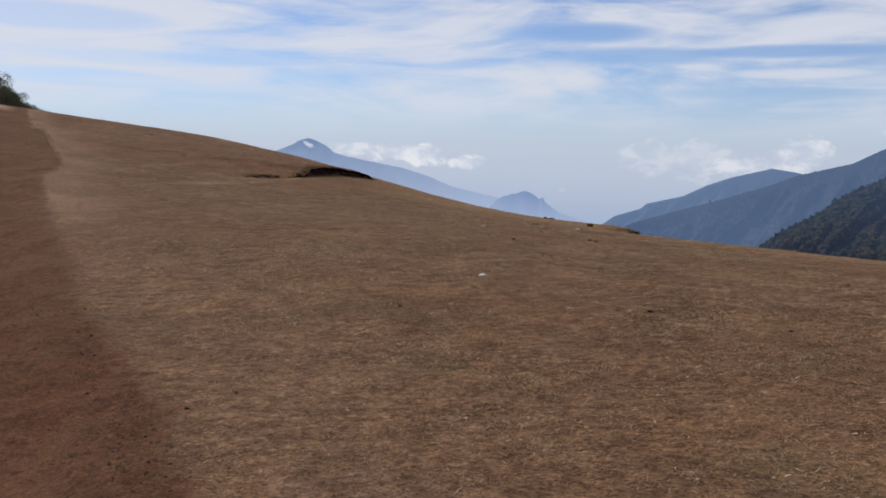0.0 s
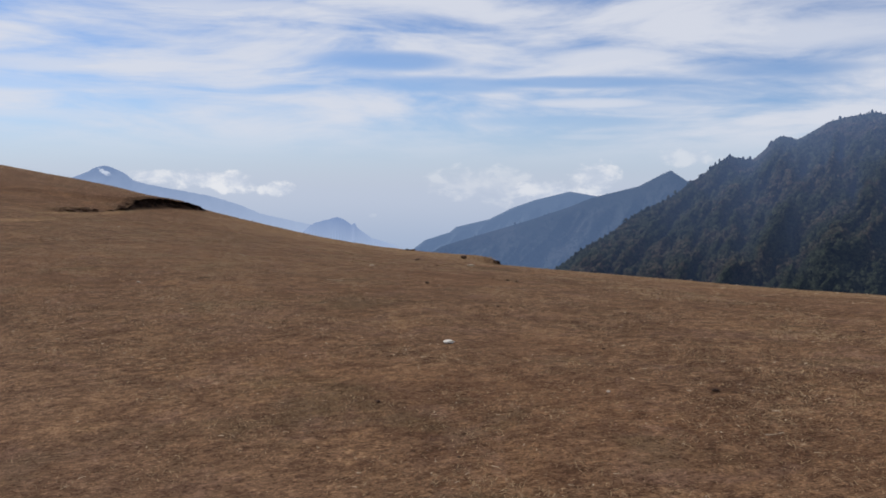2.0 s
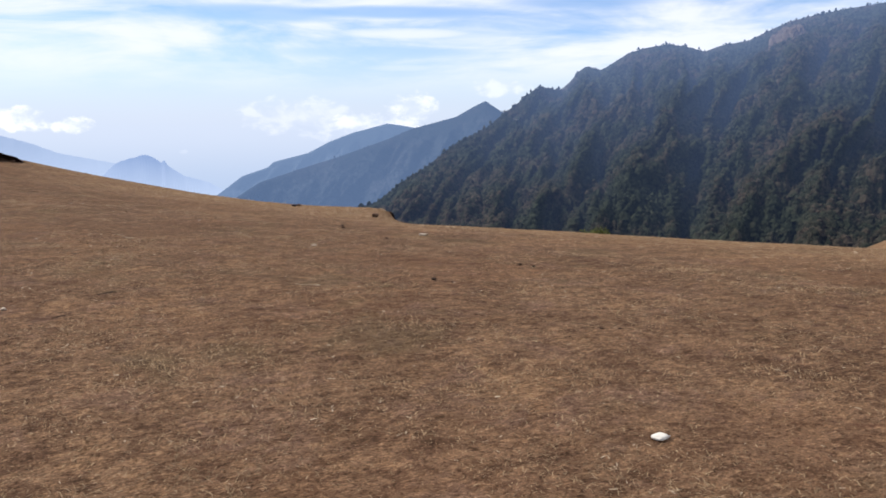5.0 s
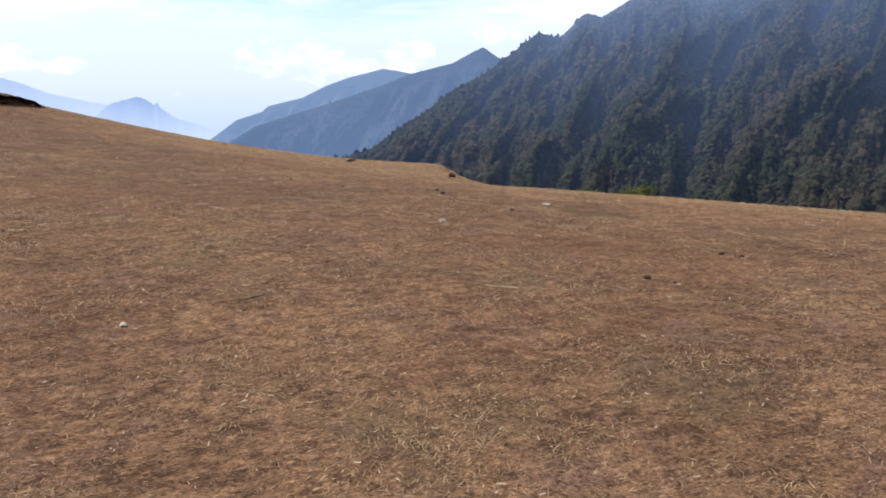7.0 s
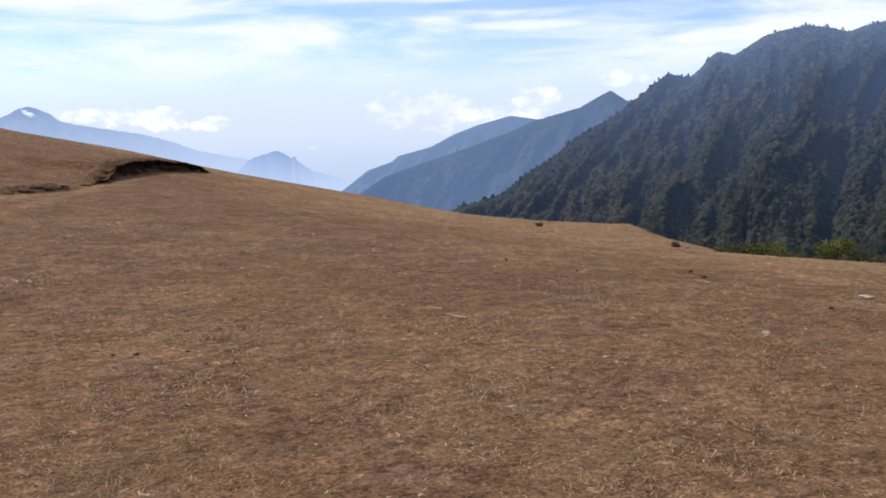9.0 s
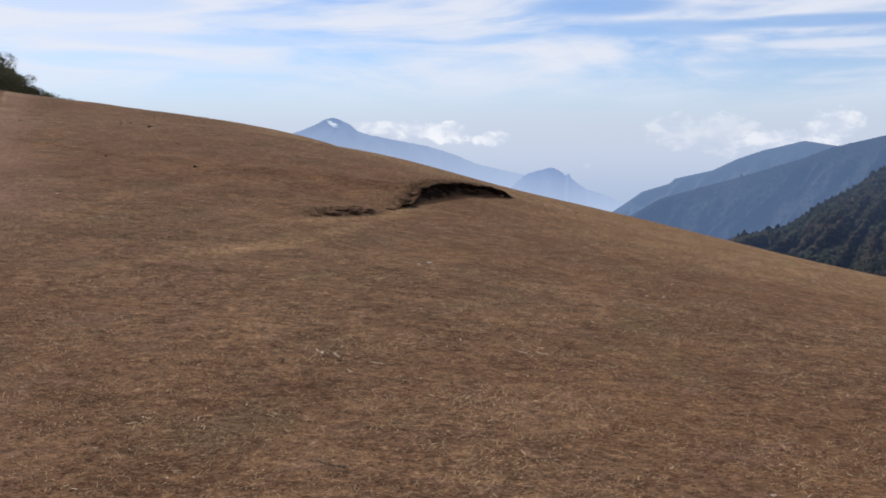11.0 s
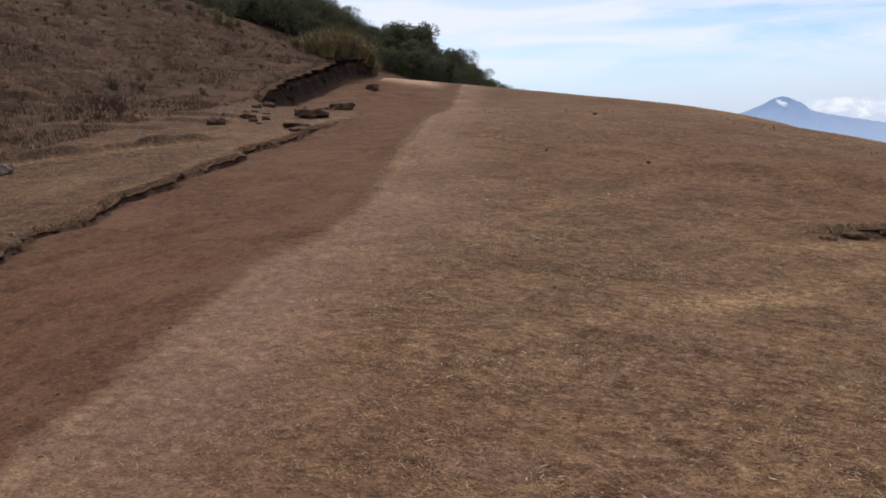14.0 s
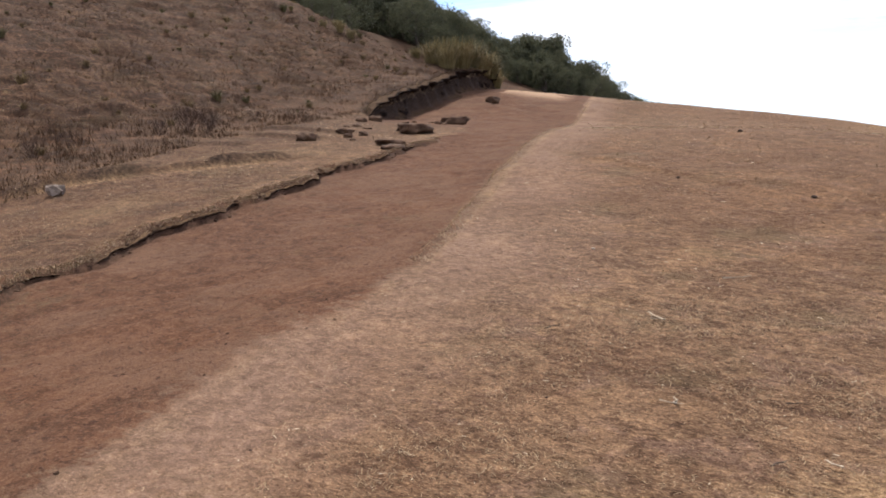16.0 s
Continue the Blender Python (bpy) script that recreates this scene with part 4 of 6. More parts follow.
VOLCANO = [(22, -3.2), (16, -1.2), (13.4, -0.35), (11.82, 0.24), (11.3, 0.46), (10.89, 0.64), (10.55, 0.86), (10.32, 0.97), (10.1, 1.0), (9.87, 1.05), (9.6, 0.98), (9.38, 0.88), (8.81, 0.64), (8.5, 0.40), (8.24, 0.14), (7.5, -0.08),
           (6.2, -0.34), (3.4, -0.84), (1.66, -1.36), (0.08, -2.02), (-3.04, -2.70), (-6, -3.5), (-9, -4.8)]
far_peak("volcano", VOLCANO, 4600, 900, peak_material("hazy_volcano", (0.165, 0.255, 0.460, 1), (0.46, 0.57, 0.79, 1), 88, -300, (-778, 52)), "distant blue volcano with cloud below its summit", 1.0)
KNOLL = [(-1.5, -4.4), (-3.05, -2.80), (-3.5, -2.56), (-3.81, -2.48), (-4.5, -2.30), (-4.8, -2.20), (-4.96, -2.18), (-5.43, -2.34), (-5.8, -2.62), (-5.95, -2.72), (-6.07, -2.58), (-6.18, -2.58), (-6.3, -2.85), (-6.46, -3.02), (-7.32, -3.60), (-8.87, -4.05), (-9.8, -4.6)]
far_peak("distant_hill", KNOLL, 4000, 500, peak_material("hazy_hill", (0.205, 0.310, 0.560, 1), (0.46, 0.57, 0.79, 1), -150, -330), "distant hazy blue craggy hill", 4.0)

# bare landslip high on the mountainside
A, T = np.meshgrid(np.linspace(-47.5, -45.4, 40), np.linspace(0.03, 0.11, 26), indexing="ij")
P = near_place(A, T)
P[..., 2] += 6 + 3 * wobble(A * 9, T * 90, 1.0) - 16 * np.maximum(((A + 46.4) / 1.2) ** 2 + ((T - 0.07) / 0.035) ** 2 - 0.40 + 0.55 * wobble(A * 5, T * 80, 2.0), 0)
P[..., 0] *= 0.985
P[..., 1] *= 0.985
# emits the same distance haze as the forest
M_SLIP = forest_material("bare_landslip", (0.040, 0.037, 0.033), (0.220, 0.165, 0.130), (0.130, 0.096, 0.076), HAZE_GLOW, -1.0)
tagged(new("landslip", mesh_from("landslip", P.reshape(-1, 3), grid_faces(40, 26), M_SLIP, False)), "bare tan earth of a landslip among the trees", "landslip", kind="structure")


# ---- broken earth faces ----
M_BLOCK = simple_material("brown_earth_block", (0.040, 0.022, 0.014), (0.170, 0.098, 0.060), 5.0, 0.95, 0.9, 0.03, 0.1)

def earth_face(name, label, line, top_off, low_off, seed, over=0.09, mat=None, ragged=1.0, shift=0.0, sink=0.0):
    """An undercut face of bare earth along a broken edge. line: points (x, y) with the upper side to their left."""
    line = np.array(line, float)
    t = np.gradient(line, axis=0)
    t /= np.linalg.norm(t, axis=1, keepdims=True)
    out = np.stack([t[:, 1], -t[:, 0]], -1)                        # towards the lower side
    line = line + out * shift
    up = line - out * top_off
    dn = line + out * low_off
    zt = ground_height(up[:, 0], up[:, 1])[0]
    zb = ground_height(dn[:, 0], dn[:, 1])[0] - 0.05
    n_end = max(2, min(12, len(line) // 3))
    fade = np.clip(np.minimum(np.arange(len(line)), np.arange(len(line))[::-1]) / n_end, 0, 1)
    h = np.maximum(zt - zb, 0.02) * (0.35 + 0.65 * fade)
    zb = zb - 0.05 * (1 - fade) - sink
    k = np.clip(h / 0.3, 0.25, 2.5)
    prof = [(-0.20, 0.70, 0.0), (-0.05, 0.90, 0.02), (over * 0.5, 0.87, 0.05), (over * 0.7, 0.82, 0.07), (0.0, 0.75, 0.08), (-0.04, 0.64, 0.09), (-0.05, 0.50, 0.09), (-0.02, 0.36, 0.09), (0.03, 0.24, 0.09), (0.08, 0.12, 0.08), (0.17, 0.03, 0.06), (0.26, -0.08, 0.03)]
    run = np.concatenate([[0], np.cumsum(np.hypot(*np.diff(line, axis=0).T))])
    verts = []
    for j, (o, f, rough) in enumerate(prof):
        jag = ragged * rough * (0.9 * fractal(run * 1.3, j * 0.55 + 0 * run, seed, 3, 0.6) + 0.4 * fractal(run * 6.0, j * 1.3 + 0 * run, seed + 9, 3, 0.6))
        q = line + out * ((o + jag) * k)[:, None]
        verts.append(np.column_stack([q, zb + h * f + 0.30 * h * rough * ragged * fractal(run * 2.2, j * 0.9 + 0 * run, seed + 5, 3)]))
    verts = np.stack(verts, 1)
    ob = new(name, mesh_from(name, verts.reshape(-1, 3), grid_faces(len(line), len(prof))[:, ::-1], mat or M_FACE, True))
    return tagged(ob, label, "earth bank", kind="structure")


def resample(pts, step):
    pts = np.array(pts, float)
    d = np.concatenate([[0], np.cumsum(np.hypot(*np.diff(pts, axis=0).T))])
    s = np.arange(0, d[-1], step)
    return np.stack([np.interp(s, d, pts[:, i]) for i in (0, 1)], -1)


slump_line = resample([p[:2] for p in SCARP[4:]], 0.04)
slump_line = slump_line + np.stack([0.05 * wobble(slump_line[:, 0] * 5, slump_line[:, 1] * 2, 1.0), 0.06 * wobble(slump_line[:, 0] * 4, slump_line[:, 1], 2.0)], -1)
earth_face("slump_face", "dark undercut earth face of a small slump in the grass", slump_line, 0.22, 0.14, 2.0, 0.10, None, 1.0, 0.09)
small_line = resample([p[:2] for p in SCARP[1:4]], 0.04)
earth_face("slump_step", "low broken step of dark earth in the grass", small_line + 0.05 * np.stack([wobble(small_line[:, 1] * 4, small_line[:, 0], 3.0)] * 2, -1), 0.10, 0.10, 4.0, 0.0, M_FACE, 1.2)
us = np.arange(6, 36.5, 0.05)
bx, by = to_xy(us, bank_edge(us))
bank_line = np.stack([bx, by], -1)
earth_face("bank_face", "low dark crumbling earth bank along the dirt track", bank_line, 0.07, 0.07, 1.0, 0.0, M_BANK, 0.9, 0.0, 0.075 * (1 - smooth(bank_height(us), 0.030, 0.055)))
us = np.arange(43.5, 64.0, 0.06)
bx, by = to_xy(us, cut_edge(us))
cut_line = np.stack([bx, by], -1)
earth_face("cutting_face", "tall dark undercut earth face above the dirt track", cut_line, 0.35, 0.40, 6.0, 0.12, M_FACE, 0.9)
# the step from the grass down to the track on its other side
us = np.arange(58.0, 25.5, -0.05)
bx, by = to_xy(us, track_right(us) + 0.03 * fractal(us * 1.5, us * 0, 31, 4, 0.6))
verge_line = np.stack([bx, by], -1)
earth_face("verge_step", "low crumbling step of brown earth beside the dirt track", verge_line, 0.10, 0.09, 12.0, 0.03, M_BANK, 1.0)
# the broken end of the brow
lip_a = np.arange(-1.1, 1.4, 0.04)
lip_line = np.stack([LIP[0] + 0.34 * lip_a + 0.05 * fractal(lip_a * 1.5, lip_a * 0, 41, 3), LIP[1] + 0.94 * lip_a + 0.05 * fractal(lip_a * 1.5, lip_a * 0, 43, 3)], -1)
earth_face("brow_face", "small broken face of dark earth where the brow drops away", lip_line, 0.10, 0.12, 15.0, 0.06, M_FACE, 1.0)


def fringe(rng, line, count, length, width):
    """Grass hanging over a broken edge: roots and tips."""
    line = np.array(line, float)
    i = rng.integers(0, len(line) - 1, count)
    t = np.gradient(line, axis=0)
    t /= np.linalg.norm(t, axis=1, keepdims=True)
    out = np.stack([t[:, 1], -t[:, 0]], -1)[i]
    root = line[i] + (line[i + 1] - line[i]) * rng.random((count, 1)) - out * rng.uniform(0.02, 0.22, (count, 1))
    z = ground_height(root[:, 0], root[:, 1])[0]
    ln = length * rng.uniform(0.4, 1.3, count)
    way = out * rng.uniform(0.3, 1.0, (count, 1)) + t[i] * rng.normal(0, 0.5, (count, 1))
    tip = np.column_stack([root + way * ln[:, None], z + ln * rng.uniform(-0.5, 0.6, count)])
    mid = np.column_stack([root + way * ln[:, None] * 0.5, z + ln * rng.uniform(0.15, 0.5, count)])
    side = np.column_stack([t[i], np.zeros(count)]) * (width * rng.uniform(0.5, 1.3, count))[:, None]
    base = np.column_stack([root, z - 0.01])
    verts = np.stack([base - side, base + side, mid + side, mid - side, tip], 1)
    tri = (np.arange(count) * 5)[:, None, None] + np.array([[0, 1, 2], [0, 2, 3], [3, 2, 4]])[None]
    return verts.reshape(-1, 3), tri.reshape(-1, 3)


# ---- grass ----
def path_distance(x, y):
    best = np.full(x.shape, 1e9)
    for a, b in zip(ROWS, ROWS[1:]):
        ex, ey = b[1] - a[1], b[2] - a[2]
        q = ex * ex + ey * ey + 1e-9
        t = np.clip(((x - a[1]) * ex + (y - a[2]) * ey) / q, 0, 1)
        best = np.minimum(best, np.hypot(x - a[1] - t * ex, y - a[2] - t * ey))
    return best


def grass_patch(rng, n, box, near, far, length, width, tilt):
    """Blades of dead grass lying and standing in clumps: roots, and a bent strip each."""
    u = rng.uniform(box[0], box[1], n)
    v = rng.uniform(box[2], box[3], n)
    x, y = to_xy(u, v)
    d = path_distance(x, y)
    clump = 0.5 + 0.5 * wobble(x * 2.1, y * 2.1, 1.0) + 0.35 * wobble(x * 7, y * 7, 2.0) + 0.25 * wobble(x * 0.5, y * 0.5, 4.0)
    bare = (v > bank_edge(u) - 0.05) & (v < track_right(u) + 0.1)
    thin = smooth(v, track_right(u) + 0.1, track_right(u) + 1.8) * 0.85 + 0.15
    thin = np.where(v < track_right(u), 1.0, thin)
    e2 = cut_edge(u)
    bare |= (v > e2) & (v < track_right(u)) & (u > 38)
    keep = (d > near) & (d < far) & ~bare & (rng.random(n) < np.clip(clump, 0.06, 1) * thin)
    x, y = x[keep], y[keep]
    clump = np.clip(clump[keep], 0, 1.4)
    m = len(x)
    z = ground_height(x, y)[0] - 0.004
    th = rng.uniform(0, 2 * np.pi, m)
    rise = np.radians(rng.uniform(*tilt, m))
    ln = length * rng.uniform(0.45, 1.4, m) * (0.6 + 0.6 * clump)
    wd = width * rng.uniform(0.6, 1.4, m)
    fx, fy = np.cos(th), np.sin(th)
    sx, sy = -fy, fx
    root = np.stack([x, y, z], -1)
    side = np.stack([sx, sy, rng.uniform(-0.5, 0.5, m)], -1) * wd[:, None] / 2
    curl = rng.uniform(-0.5, 0.5, m)
    mid = root + np.stack([fx * np.cos(rise), fy * np.cos(rise), np.sin(rise)], -1) * (ln * 0.55)[:, None]
    tip = mid + np.stack([np.cos(th + curl) * np.cos(rise * 0.4), np.sin(th + curl) * np.cos(rise * 0.4), np.sin(rise * 0.4) * 0.8], -1) * (ln * 0.45)[:, None]
    verts = np.stack([root - side, root + side, mid + side, mid - side, tip], 1)
    base = (np.arange(m) * 5)[:, None, None]
    tri = base + np.array([[0, 1, 2], [0, 2, 3], [3, 2, 4]])[None]
    return verts.reshape(-1, 3), tri.reshape(-1, 3)


rng = np.random.default_rng(11)
sets = [grass_patch(rng, 640000, (1, 25, 0.2, 9), 0, 7.5, 0.038, 0.0027, (2, 42)),
        grass_patch(rng, 260000, (0, 34, -8, 18), 6.5, 14, 0.045, 0.0062, (2, 30)),
        grass_patch(rng, 150000, (0, 46, -14, 28), 13, 30, 0.070, 0.010, (4, 26)),
        grass_patch(rng, 60000, (10, 70, -9, 12), 22, 60, 0.09, 0.016, (4, 30)),
        fringe(rng, bank_line, 14000, 0.060, 0.003), fringe(rng, slump_line, 500, 0.06, 0.004), fringe(rng, small_line, 400, 0.05, 0.004), fringe(rng, cut_line, 1500, 0.20, 0.010),
        fringe(rng, verge_line, 7000, 0.06, 0.004), fringe(rng, lip_line, 700, 0.08, 0.006)]
vs, fs, off = [], [], 0
for a, b in sets:
    vs.append(a)
    fs.append(b + off)
    off += len(a)
grass = new("dry_grass", mesh_from("dry_grass", np.concatenate(vs), np.concatenate(fs), M_BLADE))
a, b = grass_patch(rng, 9000, (1, 27, 0.4, 9), 0, 10, 0.036, 0.0040, (0, 12))
a2, b2 = grass_patch(rng, 7000, (1, 36, 0.4, 20), 8, 22, 0.06, 0.0075, (0, 12))
a, b = np.concatenate([a, a2]), np.concatenate([b, b2 + len(a)])
M_LITTER = simple_material("straw_litter", (0.24, 0.17, 0.10), (0.62, 0.50, 0.35), 9.0, 0.8, 0.0, 0.001, 0.2, True)
tagged(new("straw_litter", mesh_from("straw_litter", a + np.array([0, 0, 0.008]), b, M_LITTER)), "bleached bits of straw scattered over the grass", "straw", kind="stuff")
tagged(grass, "short dead straw-coloured grass blades covering the meadow", "grass", kind="stuff")


def heath_patch(rng, n):
    u = rng.uniform(20, 68, n)
    v = -6.2 - 32 * rng.random(n) ** 1.3
    x, y = to_xy(u, v)
    k = fractal(x * 1.2, y * 1.2, 95, 3, 0.7) + 0.6 * wobble(x * 0.25, y * 0.3, 5.0) > rng.uniform(-0.9, 1.2, n)
    k &= ~((v > cut_edge(u)) & (u > 38))
    x, y = np.repeat(x[k], 5), np.repeat(y[k], 5)
    m = len(x)
    x, y = x + rng.normal(0, 0.06, m), y + rng.normal(0, 0.06, m)
    root = np.stack([x, y, ground_height(x, y)[0] - 0.02], -1)
    th = rng.uniform(0, 2 * np.pi, m)
    tall = smooth(wobble(x * 0.35, y * 0.4, 8.0), -0.1, 0.6) * np.exp(-((to_uv(x, y)[1] + 10) / 6) ** 2)
    ln = rng.uniform(0.05, 0.15, m) * (1 + 1.1 * tall)
    tip = root + np.stack([np.cos(th) * ln * 0.5, np.sin(th) * ln * 0.5, ln * rng.uniform(0.35, 1.0, m)], -1)
    side = np.stack([-np.sin(th), np.cos(th), np.zeros(m)], -1) * rng.uniform(0.004, 0.013, m)[:, None]
    verts = np.stack([root - side, root + side, tip], 1)
    return mesh_from("heath", verts.reshape(-1, 3), np.arange(3 * m).reshape(-1, 3), M_HEATH)


M_HEATH = simple_material("brown_heath", (0.034, 0.018, 0.011), (0.215, 0.125, 0.070), 4.0, 0.9, 0.0, 0.001, 0.1, True)
tagged(new("heath", heath_patch(rng, 85000)), "low brown dead stalks and heath covering the hillside", "heath", kind="stuff")


# ---- lumps: stones, clods, blocks of earth ----
def lump(size, seed, rough=0.22, subdiv=2, flat=0.0):
    """An uneven rounded lump standing on z = 0, slightly sunk."""
    bm = bmesh.new()
    bmesh.ops.create_icosphere(bm, subdivisions=subdiv, radius=0.5)
    for v in bm.verts:
        n = v.co.normalized()
        k = 1 + rough * noise.noise(n * 1.9 + Vector((seed * 7.3, seed, 0))) * 1.6 + rough * 0.6 * noise.noise(n * 4.7 + Vector((0, seed * 3.1, 5)))
        v.co = n * 0.5 * k
        if flat and v.co.z > 0.5 - flat:
            v.co.z = 0.5 - flat + (v.co.z - 0.5 + flat) * 0.25
        v.co = Vector((v.co.x * size[0], v.co.y * size[1], (v.co.z + 0.38) * size[2]))
    return bm


def lump_mesh(name, size, seed, mat, rough=0.22, subdiv=2, flat=0.0, shade=True):
    me = bpy.data.meshes.new(name)
    bm = lump(size, seed, rough, subdiv, flat)
    for f in bm.faces:
        f.smooth = shade
    bm.to_mesh(me)
    bm.free()
    me.materials.append(mat)
    return me


def lay(name, me, x, y, turn, label, category, group="", sink=0.0, scale=1.0):
    ob = new(name, me)
    ob.matrix_basis = pose(x, y, gz(x, y) - sink, 0, 0, turn) @ Matrix.Scale(scale, 4)
    return tagged(ob, label, category, group)


PALE_STONES = [(0.32, 8.27, 0.10), (0.97, 6.72, 0.042), (-2.50, 12.20, 0.075), (2.38, 15.75, 0.14), (0.56, 14.72, 0.075), (-0.24, 18.05, 0.05), (-4.36, 21.64, 0.07),
               (-1.93, 20.98, 0.045), (-2.36, 16.0, 0.035), (-1.75, 21.02, 0.06), (1.00, 11.86, 0.03), (-4.25, 21.79, 0.08), (-2.40, 12.94, 0.03), (-12.03, 22.69, 0.035), (-7.80, 21.66, 0.04), (-9.94, 24.46, 0.05), (-21.4, 23.5, 0.20), (-25.42, 23.42, 0.13)]
pale_meshes = [lump_mesh("pale_stone", (1.15, 0.75, 0.42), i + 1.0, M_STONE, 0.42, 2, 0.12, False) for i in range(3)]
M_WHITE_STONE = simple_material("whitish_stone", (0.50, 0.45, 0.38), (0.78, 0.73, 0.64), 30.0, 0.8, 0.4, 0.004)
pale_meshes.append(lump_mesh("pale_stone", (1.15, 0.85, 0.50), 2.0, M_WHITE_STONE, 0.3, 2, 0.12, False))
for i, (x, y, s) in enumerate(PALE_STONES):
    lay("pale_stone", pale_meshes[i % 3 if i else 3], x, y, i * 47.0, "rounded whitish stone lying in the dry grass" if i == 0 else "small pale stone lying in the dry grass", "stone", "pale stones", 0.0, s * 0.68)

CLODS_NEAR = [(1.6, 6.57, 0.09), (-0.42, 6.86, 0.065), (2.44, 5.87, 0.07), (3.7, 9.14, 0.07), (4.71, 8.63, 0.05), (1.56, 8.72, 0.055), (1.42, 7.85, 0.06), (1.32, 9.92, 0.05),
              (3.93, 8.17, 0.06), (1.0, 11.9, 0.06), (2.17, 12.48, 0.09), (1.7, 17.17, 0.13), (0.9, 12.07, 0.11), (2.1, 12.63, 0.11), (1.2, 9.96, 0.07), (0.9, 9.89, 0.05),
              (1.82, 17.6, 0.1), (1.72, 15.41, 0.09), (0.1, 18.61, 0.09)]
CLODS_FAR = [(0.55, 17.73, 0.07), (-3.61, 15.33, 0.075), (-3.75, 15.36, 0.06), (-3.3, 15.3, 0.06), (-1.83, 15.4, 0.05), (-3.19, 14.99, 0.055), (-3.4, 15.05, 0.05), (-3.03, 14.96, 0.05),
             (-1.46, 7.01, 0.03), (-0.16, 5.89, 0.04), (-8.36, 21.32, 0.04), (-7.68, 22.88, 0.045), (-9.09, 19.97, 0.045), (-11.0, 28.49, 0.12), (-7.48, 19.93, 0.04), (-12.84, 35.37, 0.25),
             (-9.06, 27.97, 0.16), (2.65, 23.71, 0.24), (-1.99, 20.99, 0.05)]
clod_meshes = [lump_mesh("clod", (1.0, 0.8, 0.55), i + 11.0, M_DUNG, 0.38) for i in range(4)]
for i, (x, y, s) in enumerate(CLODS_NEAR + CLODS_FAR):
    lay("clod", clod_meshes[i % 4], x, y, i * 71.0, "small dark dried clod lying on the dry grass", "clod", "clods on the meadow", 0.004, s * 0.48)
rng = np.random.default_rng(5)
soil_meshes = [lump_mesh("earth_crumb", (1.0, 0.7, 0.4), i + 21.0, M_BLOCK, 0.4) for i in range(4)]
for i in range(90):
    u = rng.uniform(2.5, 12) if i < 50 else rng.uniform(12, 40)
    v = float(track_right(u)) + rng.normal(-0.15, 0.28) - (rng.uniform(0, 1.6) if i % 3 == 0 else 0)
    x, y = to_xy(u, v)
    lay("earth_crumb", soil_meshes[i % 4], float(x), float(y), rng.uniform(0, 360), "crumb of dark earth on the edge of the dirt track", "earth clod", "earth crumbs by the track", 0.03 if v < track_right(u) - 0.2 else 0.0, rng.uniform(0.015, 0.036))

for i in range(170):
    u = rng.uniform(20, 34)
    if bank_height(u) < 0.02 and i % 3:
        continue
    v = float(bank_edge(u)) + rng.normal(0.05, 0.06) + (rng.uniform(0, 0.5) if i % 4 == 0 else 0)
    x, y = to_xy(u, v)
    lay("earth_crumb", soil_meshes[i % 4], float(x), float(y), rng.uniform(0, 360), "crumb of dark earth fallen from the low bank", "earth clod", "earth crumbs below the bank", -0.01, rng.uniform(0.02, 0.065))

def crumb_field(rng, n):
    """Small angular crumbs of earth pressed into the track and its edge."""
    u = np.where(rng.random(n) < 0.6, rng.uniform(0.5, 9, n), rng.uniform(9, 40, n))
    edge = rng.random(n) < 0.55
    v = np.where(edge, track_right(u) + rng.normal(-0.16, 0.20, n), track_left(u) + rng.random(n) * (track_right(u) - track_left(u)))
    x, y = to_xy(u, v)
    z, _, _, _, _, dirt = ground_height(x, y)
    z = np.where(dirt > 0.6, z + 0.055, z)
    size = rng.uniform(0.003, 0.008, n) * (1 + 2.0 * rng.random(n) ** 10)
    base = np.array([(1, 0, 0), (0.3, 0.95, 0), (-0.8, 0.6, 0), (-0.8, -0.6, 0), (0.3, -0.95, 0), (0.3, 0.1, 0.75), (-0.35, -0.1, 0.6)])
    jit = rng.uniform(0.65, 1.35, (n, 7, 1))
    th = rng.uniform(0, 2 * np.pi, n)
    p = base[None] * jit
    q = np.stack([p[..., 0] * np.cos(th)[:, None] - p[..., 1] * 0.7 * np.sin(th)[:, None], p[..., 0] * np.sin(th)[:, None] + p[..., 1] * 0.7 * np.cos(th)[:, None], p[..., 2] * 0.7 - 0.1], -1) * size[:, None, None]
    verts = q + np.stack([x, y, z], -1)[:, None]
    tri = np.array([(0, 1, 5), (1, 2, 6), (1, 6, 5), (2, 3, 6), (3, 4, 6), (4, 5, 6), (4, 0, 5)])
    return mesh_from("earth_crumbs", verts.reshape(-1, 3), ((np.arange(n) * 7)[:, None, None] + tri[None]).reshape(-1, 3), M_CRUMB)


M_CRUMB = simple_material("track_crumbs", (0.048, 0.025, 0.016), (0.150, 0.080, 0.050), 9.0, 0.95, 0.0, 0.001, 0.05, True)
tagged(new("earth_crumbs", crumb_field(rng, 9000)), "small crumbs of red-brown earth strewn over the track", "earth crumbs", kind="stuff")

